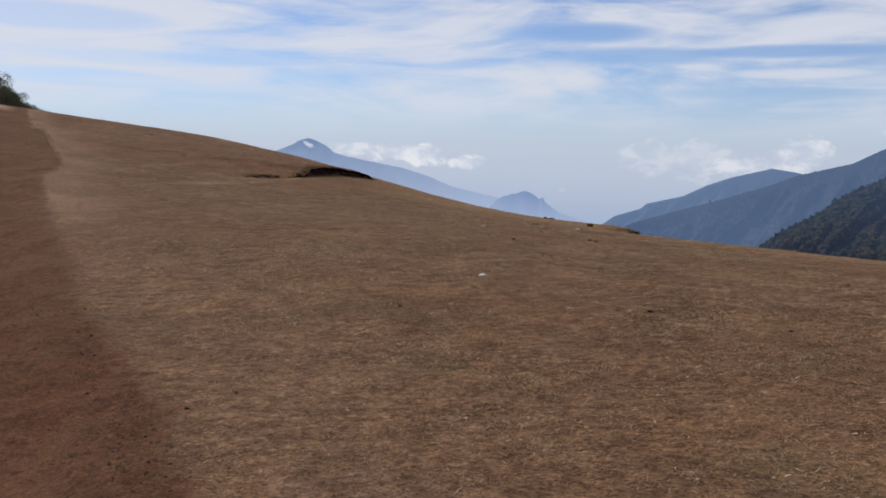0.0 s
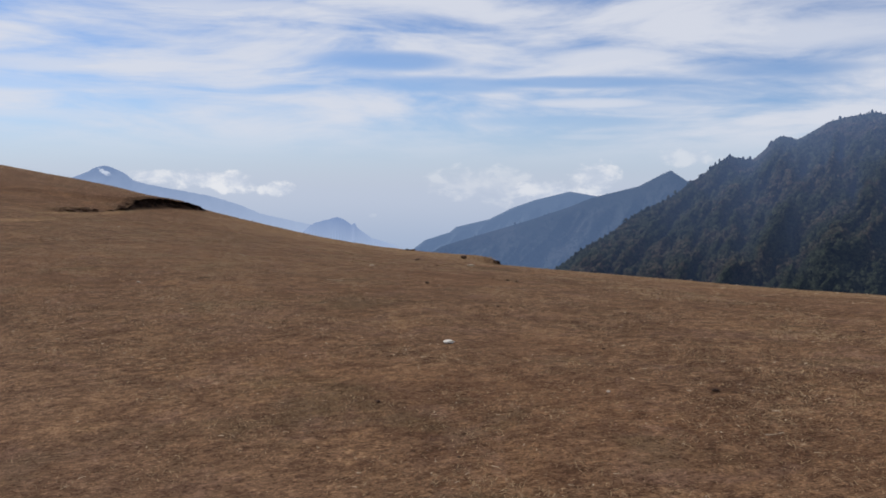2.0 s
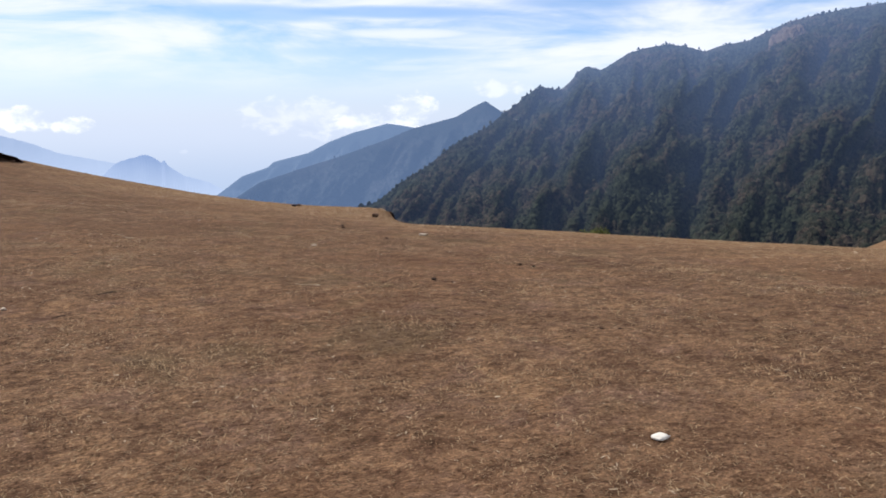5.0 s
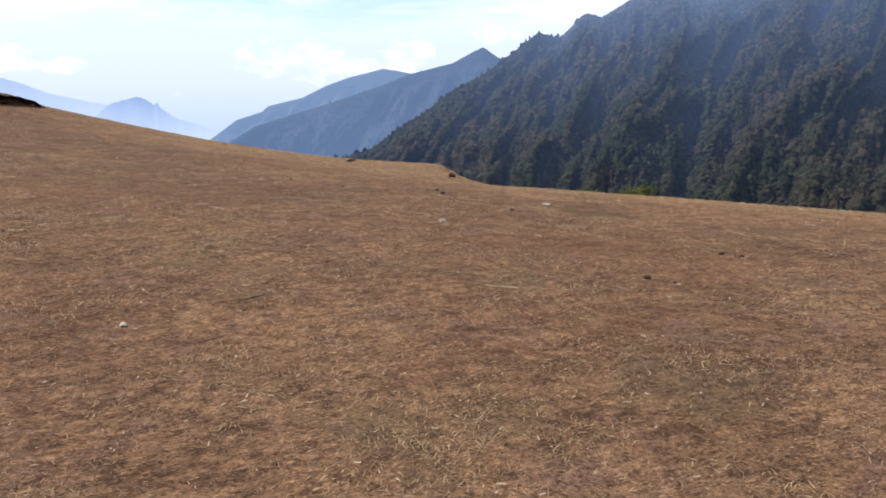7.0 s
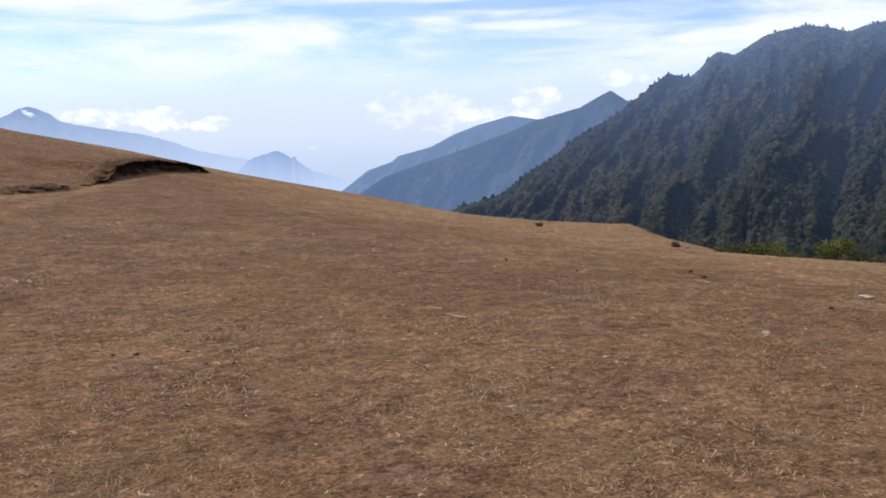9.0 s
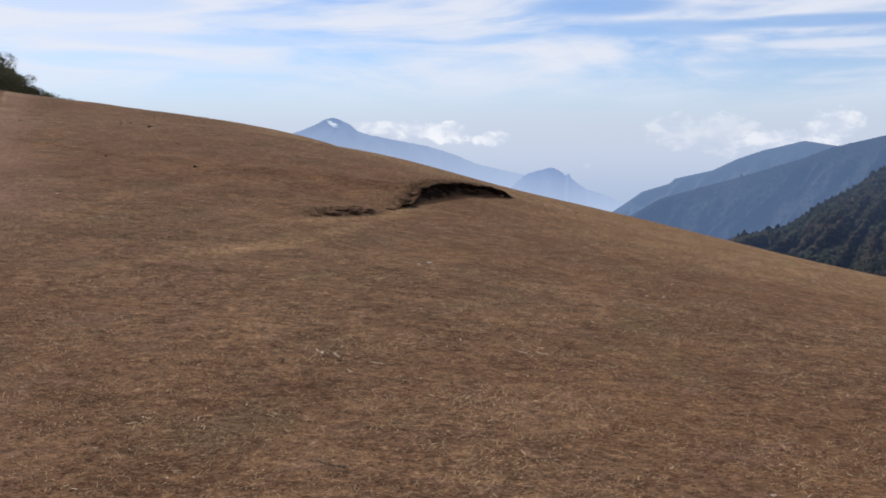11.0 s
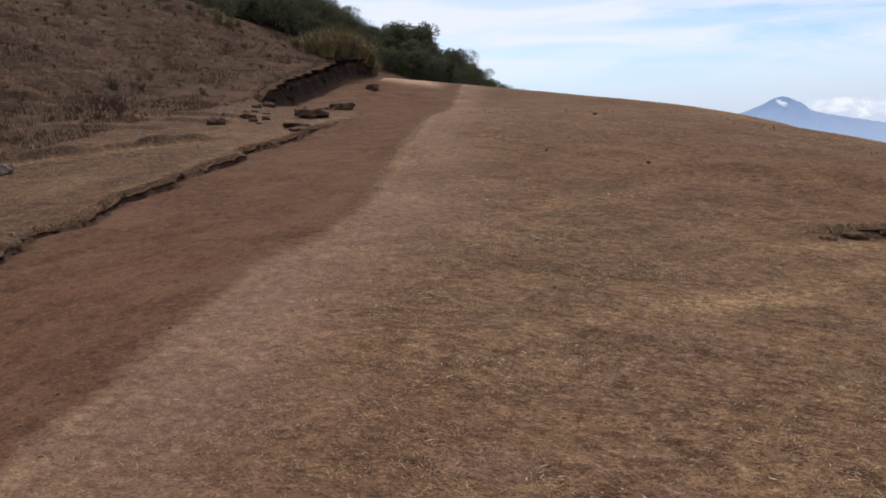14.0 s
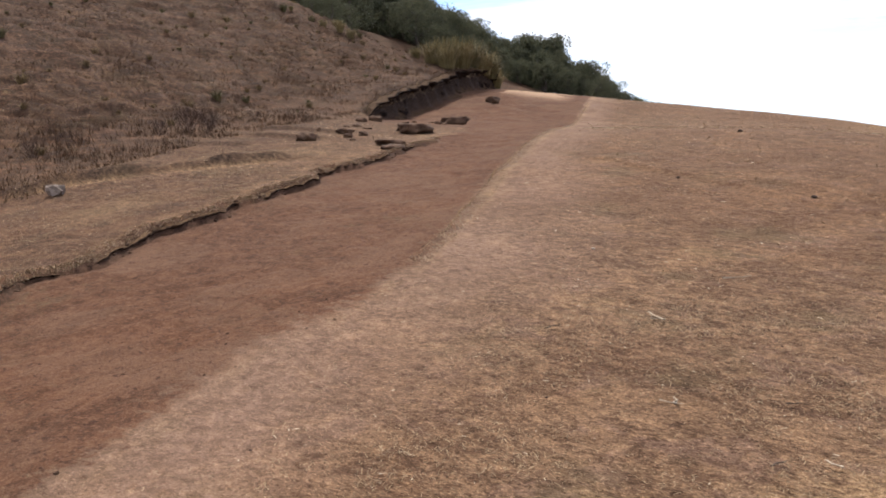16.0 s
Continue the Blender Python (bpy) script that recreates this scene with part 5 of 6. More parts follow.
# blocks of earth fallen from the banks
# along and across the track, width, height
BLOCKS = [(37.9, -2.95, 1.25, 0.40), (38.5, -3.35, 0.75, 0.36), (44.6, -3.58, 1.10, 0.46), (54.6, -4.25, 0.85, 0.62), (34.9, -4.48, 0.62, 0.30), (42.0, -5.35, 0.50, 0.30), (41.2, -5.5, 0.42, 0.24), (36.7, -4.35, 0.50, 0.24), (33.6, -2.15, 0.55, 0.18), (34.3, -2.45, 0.75, 0.18)]
rng = np.random.default_rng(77)
BLOCKS += [(rng.uniform(35.0, 46), -4.3 + rng.normal(0, 0.6), rng.uniform(0.14, 0.32), rng.uniform(0.08, 0.18)) for _ in range(16)]
for i, (u, v, w, h) in enumerate(BLOCKS):
    x, y = (float(q) for q in to_xy(u, v))
    block = new("earth_block", lump_mesh("earth_block", (w * 0.70, w * 0.95, h * 0.85), i + 31.0, M_BLOCK, 0.30, 3, 0.22 if i < 4 else 0.1))
    block.matrix_basis = pose(x, y, min(gz(x - 0.2, y), gz(x + 0.2, y)) - 0.06 * h, 4 * math.sin(i * 3.3), 5 * math.sin(i * 1.7), 26 + 24 * math.sin(i * 2.1))
    tagged(block, "rounded block of brown earth fallen from the bank", "earth block", "fallen earth blocks")
for i, (x, y, w, d, h, turn) in enumerate([(3.38, 20.42, 0.30, 0.15, 0.17, 62), (2.91, 24.35, 0.20, 0.16, 0.13, 20), (3.46, 20.22, 0.10, 0.08, 0.07, 10)]):
    thing = new("turf_block", lump_mesh("turf_block", (w * 0.75, d * 0.75, h * 0.75), i + 51.0, M_BLOCK, 0.5, 3, 0.15))
    thing.matrix_basis = pose(x, y, gz(x, y) - 0.03, 0, 0, turn)
    tagged(thing, "crumbling block of dark turf at the brow of the slope", "turf block", "turf blocks at the brow")
for i, (x, y, w, d, h, turn) in enumerate([(-5.42, 25.42, 0.30, 0.2, 0.14, 70), (-5.62, 25.18, 0.24, 0.2, 0.12, 50), (-5.90, 24.86, 0.28, 0.2, 0.13, 40), (-6.12, 24.62, 0.2, 0.16, 0.10, 20), (-5.14, 26.15, 0.26, 0.2, 0.10, 70), (-4.98, 26.9, 0.30, 0.22, 0.15, 75), (-4.86, 27.45, 0.26, 0.2, 0.16, 80), (-4.70, 28.2, 0.2, 0.16, 0.12, 60), (-3.25, 30.35, 0.3, 0.22, 0.12, 50)]):
    thing = new("turf_block", lump_mesh("turf_block", (w * 0.8, d * 0.8, h * 0.8), i + 71.0, M_BLOCK, 0.45, 3, 0.15))
    thing.matrix_basis = pose(x, y, gz(x, y) - 0.03, 0, 0, turn)
    tagged(thing, "crumbling block of brown turf along the small slump", "turf block", "turf blocks by the slump")
x, y = -18.1, 23.2
lay("rock", lump_mesh("rock", (0.30, 0.20, 0.22), 61.0, M_ROCK, 0.75, 2, 0.15, False), x, y, 20.0, "angular grey rock standing on the grassy bank", "rock", "", 0.02)


def scrap(x, y, w, turn):
    """A crumpled piece of thin sheeting."""
    bm = bmesh.new()
    nx, ny = 15, 9
    grid = []
    for j in range(2):
        for a in range(nx):
            for b in range(ny):
                s, q = a / (nx - 1) - 0.5, b / (ny - 1) - 0.5
                q *= 0.75 + 0.3 * math.sin(a * 0.9)
                h = 0.030 * abs(noise.noise(Vector((s * 6, q * 6, 2.0)))) + 0.016 * abs(noise.noise(Vector((s * 17, q * 15, 5.0)))) + 0.02 * max(q, 0)
                grid.append(bm.verts.new((s * w, q * w * 0.5 + 0.02 * math.sin(s * 7), h + 0.004 + 0.0015 * j)))
    k = nx * ny
    for a in range(nx - 1):
        for b in range(ny - 1):
            i = a * ny + b
            bm.faces.new((grid[i], grid[i + 1], grid[i + ny + 1], grid[i + ny]))
            bm.faces.new((grid[k + i], grid[k + i + ny], grid[k + i + ny + 1], grid[k + i + 1]))
    rim = [a * ny for a in range(nx)] + [(nx - 1) * ny + b for b in range(1, ny)] + [a * ny + ny - 1 for a in range(nx - 2, -1, -1)] + [b for b in range(ny - 2, 0, -1)]
    for a, b in zip(rim, rim[1:] + rim[:1]):
        bm.faces.new((grid[a], grid[k + a], grid[k + b], grid[b]))
    me = bpy.data.meshes.new("plastic_scrap")
    bm.to_mesh(me)
    bm.free()
    me.materials.append(M_SCRAP)
    return lay("plastic_scrap", me, x, y, turn, "crumpled whitish scrap of plastic lying on the dirt track", "litter", "", -0.075)


M_SCRAP = simple_material("pale_plastic", (0.24, 0.185, 0.155), (0.40, 0.33, 0.285), 14.0, 0.75, 0.2, 0.004, 0.2)
scrap(-11.21, 17.81, 0.21, 55.0)


# ---- straws, sticks and twigs ----
def stick_mesh(name, length, width, bend, mat, seed):
    """A bent, tapered, flattened stem lying along x."""
    bm = bmesh.new()
    n, rings = 7, []
    for i in range(n):
        t = i / (n - 1)
        c = Vector(((t - 0.5) * length, bend * length * math.sin(math.pi * t) + 0.02 * length * math.sin(9 * t + seed), width * (0.55 + 0.9 * abs(math.sin(3 * t + seed)) * t)))
        r = width * (1.0 - 0.55 * t) * (0.85 + 0.25 * math.sin(7 * t + seed))
        rings.append([bm.verts.new(c + Vector((0, math.cos(a) * r, math.sin(a) * r * 0.6))) for a in (0.3, 1.87, 3.44, 5.01)])
    for a, b in zip(rings, rings[1:]):
        for i in range(4):
            bm.faces.new((a[i], a[(i + 1) % 4], b[(i + 1) % 4], b[i]))
    bm.faces.new(rings[0][::-1])
    bm.faces.new(rings[-1])
    me = bpy.data.meshes.new(name)
    bm.to_mesh(me)
    bm.free()
    me.materials.append(mat)
    return me


# x, y, length, width, turn, pale
STICKS_BY_SLUMP = [(-8.49, 24.22, 0.3, 0.009, 60, 1), (-8.54, 22.92, 0.22, 0.01, 150, 1), (-8.96, 22.3, 0.15, 0.008, 75, 0), (-7.8, 21.66, 0.06, 0.008, 130, 1), (-6.96, 21.41, 0.09, 0.009, 170, 1), (-7.14, 21.27, 0.12, 0.006, 70, 0), (-7.31, 21.98, 0.09, 0.008, 40, 0), (-4.64, 17.84, 0.14, 0.012, 110, 1),
                   (-5.01, 18.32, 0.08, 0.007, 120, 0), (-4.98, 17.68, 0.08, 0.008, 100, 0), (-4.36, 17.7, 0.1, 0.007, 170, 1), (-4.51, 17.5, 0.06, 0.006, 140, 1), (-4.2, 18.21, 0.1, 0.007, 5, 1), (-4.09, 18.22, 0.05, 0.009, 0, 1), (-3.82, 18.37, 0.06, 0.006, 90, 1), (-3.82, 18.08, 0.09, 0.007, 20, 0)]
STICKS_ON_SLOPE = [(-3.24, 18.14, 0.11, 0.009, 160, 1), (-4.49, 18.56, 0.04, 0.005, 80, 1), (-5.77, 17.57, 0.12, 0.005, 50, 0), (-5.74, 20.22, 0.16, 0.006, 170, 0), (-8.5, 22.88, 0.12, 0.006, 30, 1), (-7.8, 21.62, 0.14, 0.006, 10, 1), (-6.56, 19.85, 0.12, 0.007, 130, 0), (-3.39, 18.15, 0.12, 0.007, 150, 1),
                   (-4.77, 17.87, 0.11, 0.011, 130, 1), (-4.37, 16.04, 0.16, 0.007, 170, 0), (-1.4, 15.69, 0.2, 0.01, 130, 1), (-3.13, 14.92, 0.06, 0.007, 130, 1), (-3.33, 15.3, 0.08, 0.005, 140, 1), (-4.71, 14.88, 0.12, 0.006, 40, 0), (-5.85, 16.75, 0.1, 0.008, 0, 0), (-1.99, 14.51, 0.12, 0.006, 120, 0)]
STICKS_BELOW = [(-1.78, 12.37, 0.18, 0.008, 15, 0), (-0.24, 12.1, 0.24, 0.006, 145, 1), (-3.45, 13.27, 0.07, 0.009, 140, 1), (-2.34, 12.79, 0.04, 0.007, 100, 1), (-2.35, 13.54, 0.06, 0.006, 90, 1), (0.56, 14.72, 0.09, 0.008, 10, 1), (-3.21, 13.66, 0.12, 0.006, 40, 0), (-1.64, 14.0, 0.06, 0.007, 0, 1),
                (-2.86, 12.84, 0.12, 0.005, 20, 0), (-2.11, 11.76, 0.16, 0.006, 20, 0), (1.46, 5.76, 0.11, 0.006, 0, 1), (-1.47, 16.02, 0.12, 0.008, 150, 1), (-1.75, 12.4, 0.16, 0.007, 25, 0), (0.97, 13.64, 0.07, 0.007, 120, 1)]
stick_meshes = {(k, b): stick_mesh("stick", 1.0, 0.045, (-0.03, 0.05, 0.01)[b], M_STICK if k else M_TWIG, b * 2.0 + k) for k in (0, 1) for b in (0, 1, 2)}
for i, (x, y, ln, w, turn, k) in enumerate(STICKS_BY_SLUMP + STICKS_ON_SLOPE + STICKS_BELOW):
    ob = new("straw" if k else "twig", stick_meshes[(k, i % 3)])
    ob.matrix_basis = pose(x, y, gz(x, y) + 0.014, 0, math.degrees(math.atan2(gz(x - 0.1, y) - gz(x + 0.1, y), 0.2)) * math.cos(radians(turn)), turn) @ Matrix.Diagonal((ln * 0.9, 1.2 * w / 0.045, 1.2 * w / 0.045, 1))
    tagged(ob, "bleached pale piece of dry stem lying on the grass" if k else "thin dark twig lying on the dry grass", "straw" if k else "twig", "stems and twigs on the meadow")


# ---- tussocks and shrubs ----
def tuft_mesh(name, blades, height, spread_, width, mat, seed, stiff=0.5):
    r = np.random.default_rng(seed)
    vs, fs = [], []
    for i in range(blades):
        a = r.uniform(0, 2 * np.pi)
        rad = spread_ * 0.35 * np.sqrt(r.random())
        root = np.array([rad * np.cos(a), rad * np.sin(a), -0.02])
        lean = a + r.normal(0, 0.6)
        out = r.uniform(0.15, 1.0) * spread_
        h = height * r.uniform(0.5, 1.1)
        f = np.array([np.cos(lean), np.sin(lean), 0])
        s = np.array([-f[1], f[0], 0]) * width * r.uniform(0.6, 1.3) / 2
        p1 = root + f * out * 0.3 + np.array([0, 0, h * 0.55])
        p2 = root + f * out * 0.65 + np.array([0, 0, h * (0.9 if r.random() < stiff else 0.72)])
        p3 = root + f * out * 1.05 + np.array([0, 0, h * (1.0 if r.random() < stiff else 0.55)])
        b = len(vs)
        vs += [root - s, root + s, p1 + s, p1 - s, p2 + s * 0.7, p2 - s * 0.7, p3]
        fs += [(b, b + 1, b + 2), (b, b + 2, b + 3), (b + 3, b + 2, b + 4), (b + 3, b + 4, b + 5), (b + 5, b + 4, b + 6)]
    return mesh_from(name, np.array(vs), np.array(fs), mat)


low_tufts = [tuft_mesh("tussock", 90, 0.20, 0.17, 0.010, m, 100 + i) for i, m in enumerate((M_TUFT, M_TUFT, M_TUFT, M_TUFT_GREEN))]
tall_tufts = [tuft_mesh("tall_tussock", 300, 0.95, 0.72, 0.018, m, 120 + i, 0.22) for i, m in enumerate((M_TALL, M_TUFT_GREEN, M_TALL))]


def plant(name, me, u, v, scale, label, category, group):
    x, y = to_xy(u, v)
    ob = new(name, me)
    ob.matrix_basis = pose(float(x), float(y), gz(float(x), float(y)) - 0.02, 0, 0, (u * 97.0 + v * 31) % 360) @ Matrix.Scale(scale, 4)
    return tagged(ob, label, category, group)


rng = np.random.default_rng(21)
for i in range(260):
    u, v = rng.uniform(27, 68), -7.5 - 30 * rng.random() ** 1.1
    plant("tussock", low_tufts[i % 4], u, v, rng.uniform(0.45, 1.15) if i % 7 else rng.uniform(1.2, 1.8), "small olive-green tussock on the dry hillside" if i % 4 > 2 else "small straw-coloured tussock on the dry hillside", "tussock", "tussocks on the hillside")
for i, (u, v, s) in enumerate([(57.2, -6.9, 1.3), (58.0, -7.1, 1.5), (58.8, -6.6, 1.6), (59.6, -6.9, 1.5), (60.4, -6.5, 1.6), (61.3, -6.4, 1.5), (62.2, -6.2, 1.5), (63.1, -6.0, 1.35), (64.0, -5.9, 1.2), (58.4, -7.9, 1.4), (60.0, -7.8, 1.5), (61.8, -7.5, 1.4), (63.4, -7.0, 1.3), (39.8, -22.6, 0.9), (39.6, -22.0, 0.8)]):
    plant("tall_tussock", tall_tufts[i % 3], u, v, s, "tall yellowish grass tussock above the earth bank", "tall grass", "tall grass on the bank")
for i in range(18):
    s = i / 17
    plant("tall_tussock", tall_tufts[i % 3], 60.6 + rng.uniform(-1.5, 1.5), -11 - 15 * s + rng.normal(0, 0.6), rng.uniform(0.3, 0.75), "olive-yellow grass tussock along the top of the hillside", "tall grass", "tall grass at the hilltop")
for i in range(46):
    u = rng.uniform(60, 74)
    plant("tall_tussock", tall_tufts[(i + 1) % 3], u, -7 - 28 * rng.random(), rng.uniform(0.35, 0.8), "olive tall grass tussock at the top of the hillside", "tall grass", "tall grass at the hilltop")


def shrub_mesh(name, seed, height):
    """A leafless shrub: forked thin stems."""
    r = random.Random(seed)
    vs, fs = [], []

    def stem(p, d, ln, w, depth):
        q = p + d * ln
        s = d.cross(Vector((r.random(), r.random(), 0.3))).normalized() * w
        t = d.cross(s).normalized() * w
        b = len(vs)
        vs.extend([p + s, p - s * 0.5 + t * 0.87, p - s * 0.5 - t * 0.87, q + s * 0.6, q - (s * 0.5 - t * 0.87) * 0.6, q - (s * 0.5 + t * 0.87) * 0.6])
        for i in range(3):
            j = (i + 1) % 3
            fs.extend([(b + i, b + j, b + 3 + j), (b + i, b + 3 + j, b + 3 + i)])
        if depth:
            for _ in range(3):
                stem(q, (d + Vector((r.uniform(-1, 1), r.uniform(-1, 1), r.uniform(-0.2, 0.7))) * 0.75).normalized(), ln * r.uniform(0.55, 0.85), w * 0.6, depth - 1)

    for _ in range(9):
        stem(Vector((r.uniform(-0.1, 0.1), r.uniform(-0.1, 0.1), -0.03)) * height, Vector((r.uniform(-0.7, 0.7), r.uniform(-0.7, 0.7), 1)).normalized(), height * 0.34, 0.012 * height, 3)
    return mesh_from(name, np.array([tuple(v) for v in vs]), np.array(fs), M_SHRUB)


shrub_meshes = [shrub_mesh("dead_shrub", i, 1.0) for i in (1, 2, 3)]
for i, (u, v, s) in enumerate([(35.0, -7.3, 0.75), (35.6, -7.1, 0.6), (34.4, -7.6, 0.45), (31.5, -8.4, 0.5), (30.2, -9.2, 0.55), (33.0, -8.8, 0.4), (37.5, -8.0, 0.4), (29.0, -8.0, 0.35), (38.4, -7.4, 0.35), (27.6, -9.0, 0.45), (40.8, -9.2, 0.4), (36.2, -10.0, 0.4), (26.4, -7.9, 0.42), (27.4, -7.1, 0.4), (26.7, -8.3, 0.45), (26.5, -8.6, 0.38), (26.8, -7.9, 0.4), (27.5, -7.5, 0.42), (27.2, -7.7, 0.35), (27.6, -7.0, 0.3), (35.3, -7.5, 0.6), (35.2, -7.0, 0.5)]):
    plant("dead_shrub", shrub_meshes[i % 3], u, v, s, "leafless brown twiggy shrub on the dry hillside", "shrub", "dead shrubs on the hillside")


# ---- trees ----
def tube(bm, pts, radii, sides=6):
    rings = []
    for i, (p, r) in enumerate(zip(pts, radii)):
        d = (pts[min(i + 1, len(pts) - 1)] - pts[max(i - 1, 0)]).normalized()
        s = d.orthogonal().normalized()
        t = d.cross(s)
        rings.append([bm.verts.new(p + (s * math.cos(a) + t * math.sin(a)) * r) for a in (k * 2 * math.pi / sides for k in range(sides))])
    for a, b in zip(rings, rings[1:]):
        for k in range(sides):
            bm.faces.new((a[k], a[(k + 1) % sides], b[(k + 1) % sides], b[k]))


def leaf_cloud(centres, radii, count, size, mat, seed, name="crown"):
    r = np.random.default_rng(seed)
    centres, radii = np.array(centres), np.array(radii)
    w = radii ** 2 / (radii ** 2).sum()
    k = r.choice(len(centres), count, p=w)
    d = r.normal(size=(count, 3))
    d /= np.linalg.norm(d, axis=1, keepdims=True)
    p = centres[k] + d * (radii[k] * r.uniform(0.55, 1.08, count))[:, None] * np.array([1, 1, 0.8])
    a = r.normal(size=(count, 3))
    a /= np.linalg.norm(a, axis=1, keepdims=True)
    b = np.cross(a, d + 0.3 * r.normal(size=(count, 3)))
    b /= np.linalg.norm(b, axis=1, keepdims=True) + 1e-9
    s = size * r.uniform(0.5, 1.3, count)[:, None]
    q = np.stack([p - a * s, p + b * s * 0.55, p + a * s, p - b * s * 0.55], 1)
    f = (np.arange(count) * 4)[:, None] + np.array([0, 1, 2, 3])
    return mesh_from(name, q.reshape(-1, 3), f, mat)


def tree(seed, height, width, count=4600, lift=0.06):
    r = random.Random(seed)
    thing = new("tree", None)
    thing.empty_display_size = 0.3
    bm = bmesh.new()
    lean = Vector((r.uniform(-0.1, 0.1), r.uniform(-0.1, 0.1), 1))
    trunk = [Vector((0, 0, -0.3))] + [lean * height * t + Vector((r.uniform(-0.05, 0.05), r.uniform(-0.05, 0.05), 0)) * height for t in (0.15, 0.35, 0.55, 0.75)]
    tube(bm, trunk, [0.035 * height * k for k in (1.3, 1.0, 0.8, 0.55, 0.25)])
    centres, radii = [], []
    for i in range(11):
        t = lift + (0.95 - lift) * (i + 0.5) / 11
        a = i * 2.4 + r.uniform(-0.4, 0.4)
        reach = width * 0.5 * (1.05 - 0.75 * max(t - 0.45, 0)) * r.uniform(0.5, 1.0)
        tip = lean * height * t + Vector((math.cos(a) * reach, math.sin(a) * reach, 0.06 * height))
        root = lean * height * (t - 0.14)
        tube(bm, [root, root.lerp(tip, 0.5) + Vector((0, 0, 0.03 * height)), tip], [0.013 * height, 0.009 * height, 0.004 * height], 4)
        centres.append(tuple(tip))
        radii.append(width * r.uniform(0.20, 0.31))
    centres.append(tuple(lean * height * 0.92))
    radii.append(width * 0.2)
    part("trunk", bm, M_BARK, thing, "dark trunk with limbs")
    crown = new("crown", leaf_cloud(centres, radii, count, 0.021 * height, M_LEAF, seed))
    crown.parent = thing
    return tagged(thing, "dark green broadleaf tree on the hilltop", "tree", "trees on the hilltop")


kinds = [tree(1, 6.0, 4.6), tree(2, 5.4, 5.0), tree(3, 6.6, 4.2), tree(4, 4.6, 4.4), tree(5, 7.0, 4.0, 3400, 0.34)]
rng = np.random.default_rng(8)
spots = []
# heading, distance, share of the height up to the outline, kind
for i in range(66):
    spots.append((26.6 + 0.28 * i + rng.uniform(-0.12, 0.12), rng.uniform(106, 124), (0.99, 0.90, 0.80)[i % 3], i % 4 if i % 7 else 4))
for i in range(62):
    spots.append((rng.uniform(26.4, 44), rng.uniform(98, 112), rng.uniform(0.45, 0.8), i % 4))
spots += [(26.4, 118, 0.9, 3), (25.6, 116, 0.8, 1), (33.4, 111, 1.03, 4), (33.1, 114, 0.95, 2), (31.0, 112, 1.0, 4), (35.0, 110, 1.0, 1)]
# the row along the top of the hillside, and the wood behind it
for i in range(150):
    az = rng.uniform(40, 80)
    a = radians(az)
    rs = np.arange(40.0, 120.0, 1.0)
    hs = ground_height(-5.8 - math.sin(a) * rs, 17.0 + math.cos(a) * rs)[0]
    brow = rs[int(np.argmax((hs - 2.2) / rs))]
    spots.append((az, float(brow + rng.uniform(1.5, 12.0)) if i % 5 < 3 else rng.uniform(95, 150), rng.uniform(0.25, 0.5) if i % 5 < 3 else 0.9, i % 4))
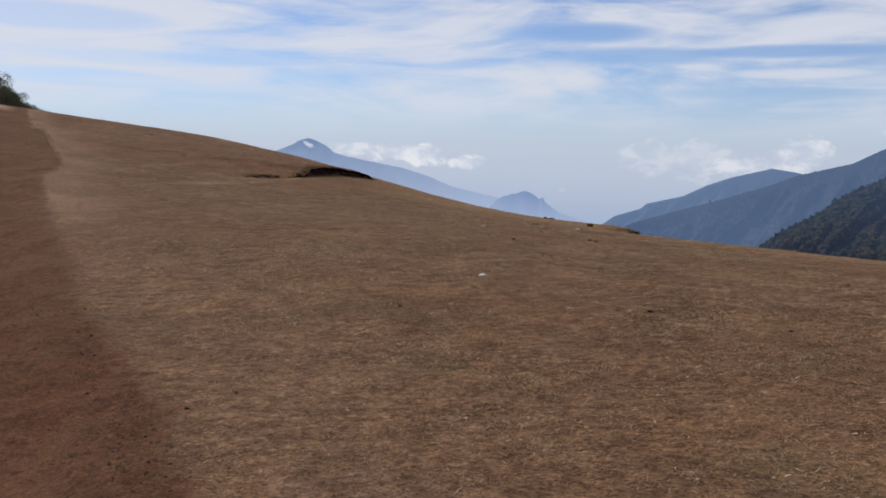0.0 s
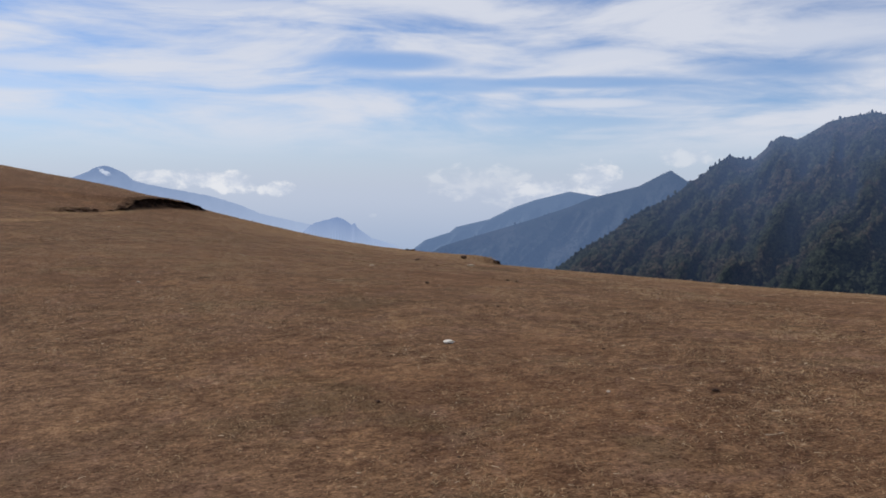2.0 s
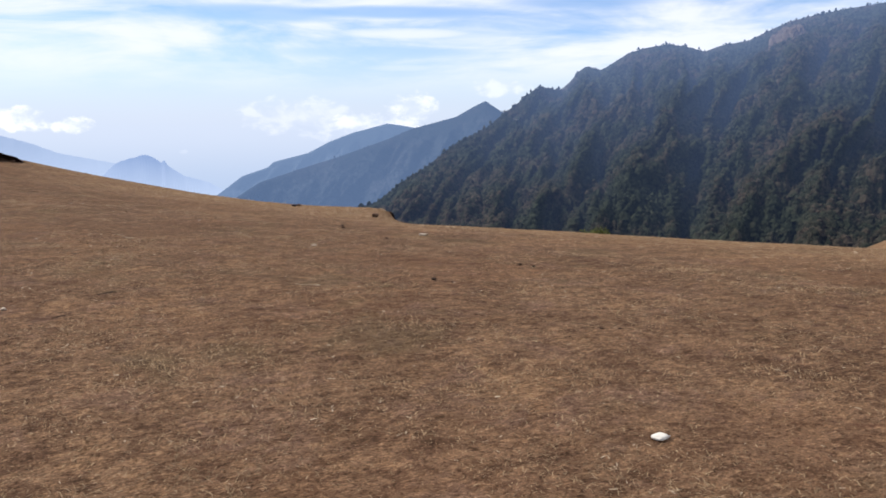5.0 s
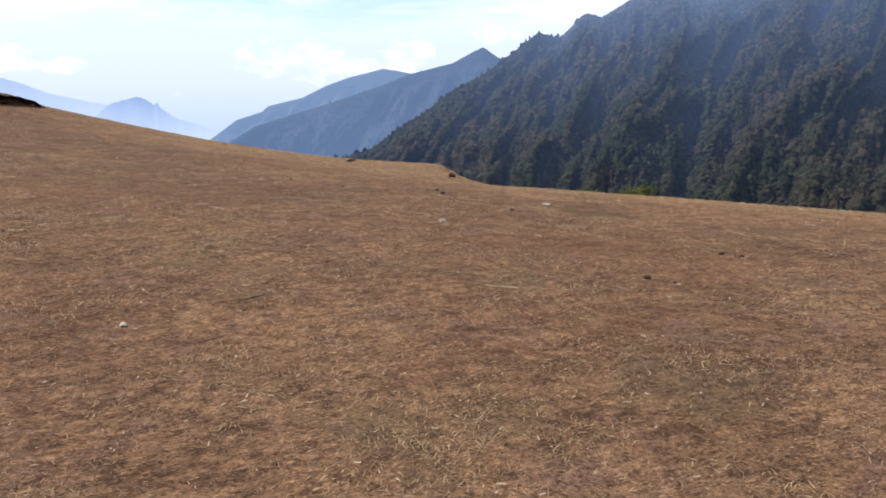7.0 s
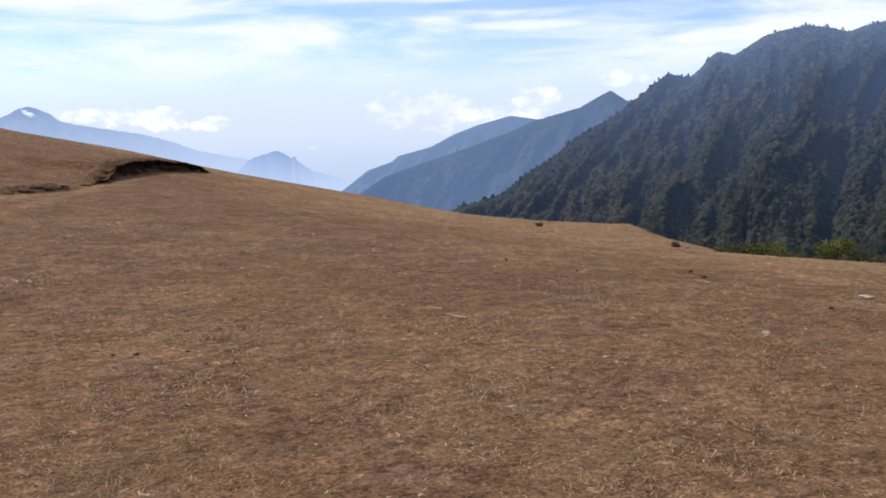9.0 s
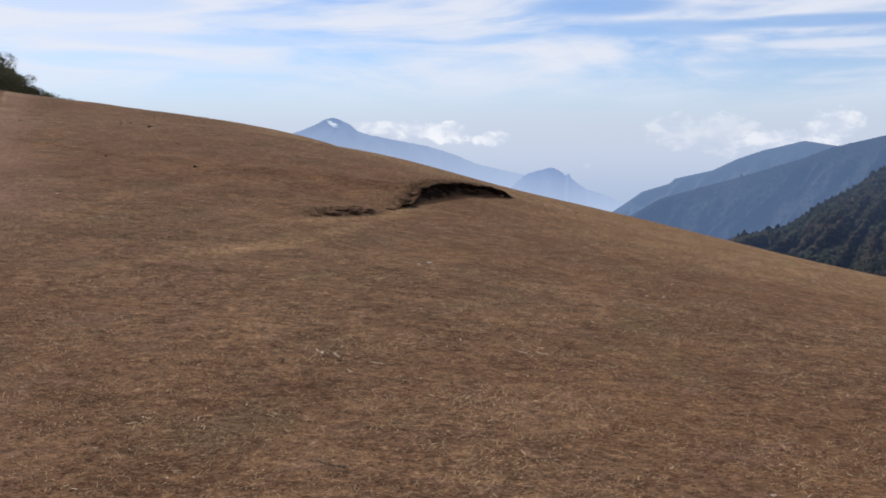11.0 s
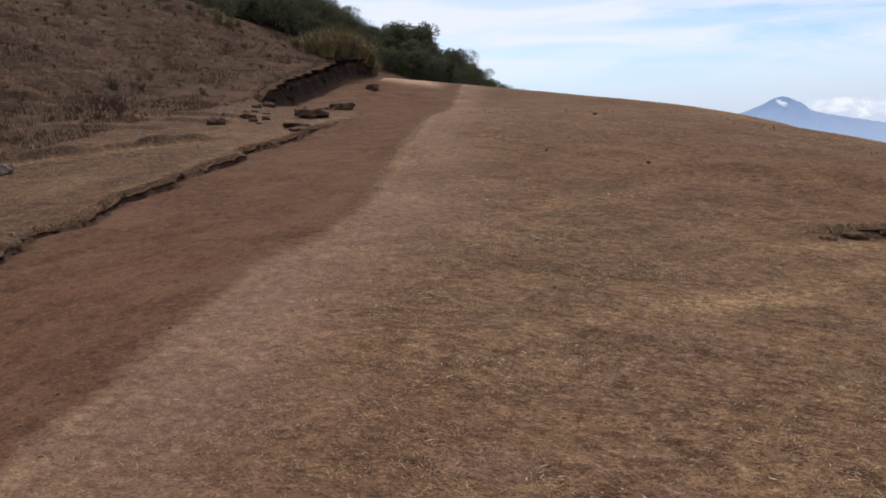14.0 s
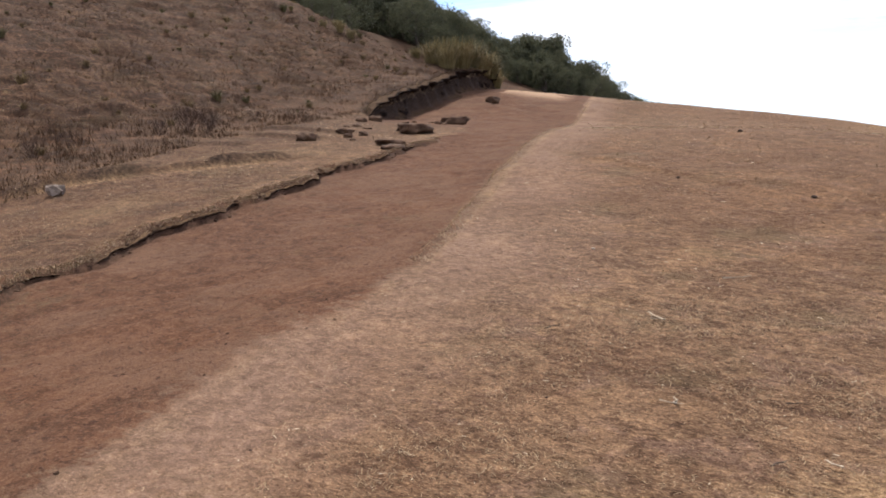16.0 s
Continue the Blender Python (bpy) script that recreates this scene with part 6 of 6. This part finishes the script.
# height of the wood's outline by heading, degrees
TOP_AZ = [25.5, 26.6, 27.8, 28.8, 29.9, 31.0, 31.9, 32.5, 33.4, 34.2, 34.9, 36.1, 36.8, 38.2, 40.4, 41.9, 45.7, 49, 60, 80]
TOP_EL = [1.6, 2.1, 2.45, 3.25, 4.0, 5.0, 4.6, 5.2, 6.8, 6.3, 6.5, 6.2, 6.6, 7.6, 8.5, 9.3, 11.5, 13, 15, 15]
KIND_HIGH = [6.0, 5.4, 6.6, 4.6, 7.0]
first = set()
for az, r, s, k in spots:
    a = radians(az)
    x, y = -5.8 - math.sin(a) * r, 17.0 + math.cos(a) * r
    foot = gz(x, y) - 0.1
    room = 2.2 + math.tan(radians(min(float(np.interp(az + q, TOP_AZ, TOP_EL)) for q in (-0.3, 0.0, 0.3)))) * r - foot
    s = min(max(0.16, room / KIND_HIGH[k] * s), 1.35)
    m = pose(x, y, foot, 0, 0, (az * 77) % 360) @ Matrix.Scale(s, 4)
    if k not in first:
        first.add(k)
        kinds[k].matrix_basis = m
    else:
        o = copy_thing(kinds[k], Matrix.Identity(4))
        o.matrix_basis = m


def bush(seed, x, y, w, h, label, mat):
    r = random.Random(seed)
    thing = new("bush", None)
    thing.empty_display_size = 0.2
    thing.matrix_basis = pose(x, y, gz(x, y) - 0.05, 0, 0, seed * 40.0)
    bm = bmesh.new()
    cs, rs = [], []
    for i in range(9):
        a = i * 2.4
        tip = Vector((math.cos(a) * w * 0.36 * r.uniform(0.4, 1), math.sin(a) * w * 0.36 * r.uniform(0.4, 1), h * r.uniform(0.45, 0.82)))
        tube(bm, [Vector((0, 0, 0)), tip * 0.5 + Vector((0, 0, 0.1 * h)), tip], [0.02, 0.014, 0.006], 4)
        cs.append(tuple(tip))
        rs.append(w * r.uniform(0.14, 0.22))
    part("stems", bm, M_BARK, thing)
    leaves = new("leaves", leaf_cloud(cs, rs, 1500, 0.05, mat, seed, "leaves"))
    leaves.parent = thing
    return tagged(thing, label, "bush", "bushes below the brow")


bush(1, 16.4, 31.8, 1.9, 1.35, "rounded yellow-green bush just below the brow", M_LEAF_BUSH)
bush(2, 17.3, 31.0, 1.5, 1.1, "dark olive bush just below the brow", M_LEAF)
bush(3, 17.2, 36.3, 1.8, 1.25, "olive bush just below the brow", M_LEAF_BUSH)
bush(4, 16.4, 37.2, 1.7, 1.15, "dark olive bush just below the brow", M_LEAF)
bush(5, 18.3, 35.6, 1.4, 1.0, "dark olive bush just below the brow", M_LEAF)
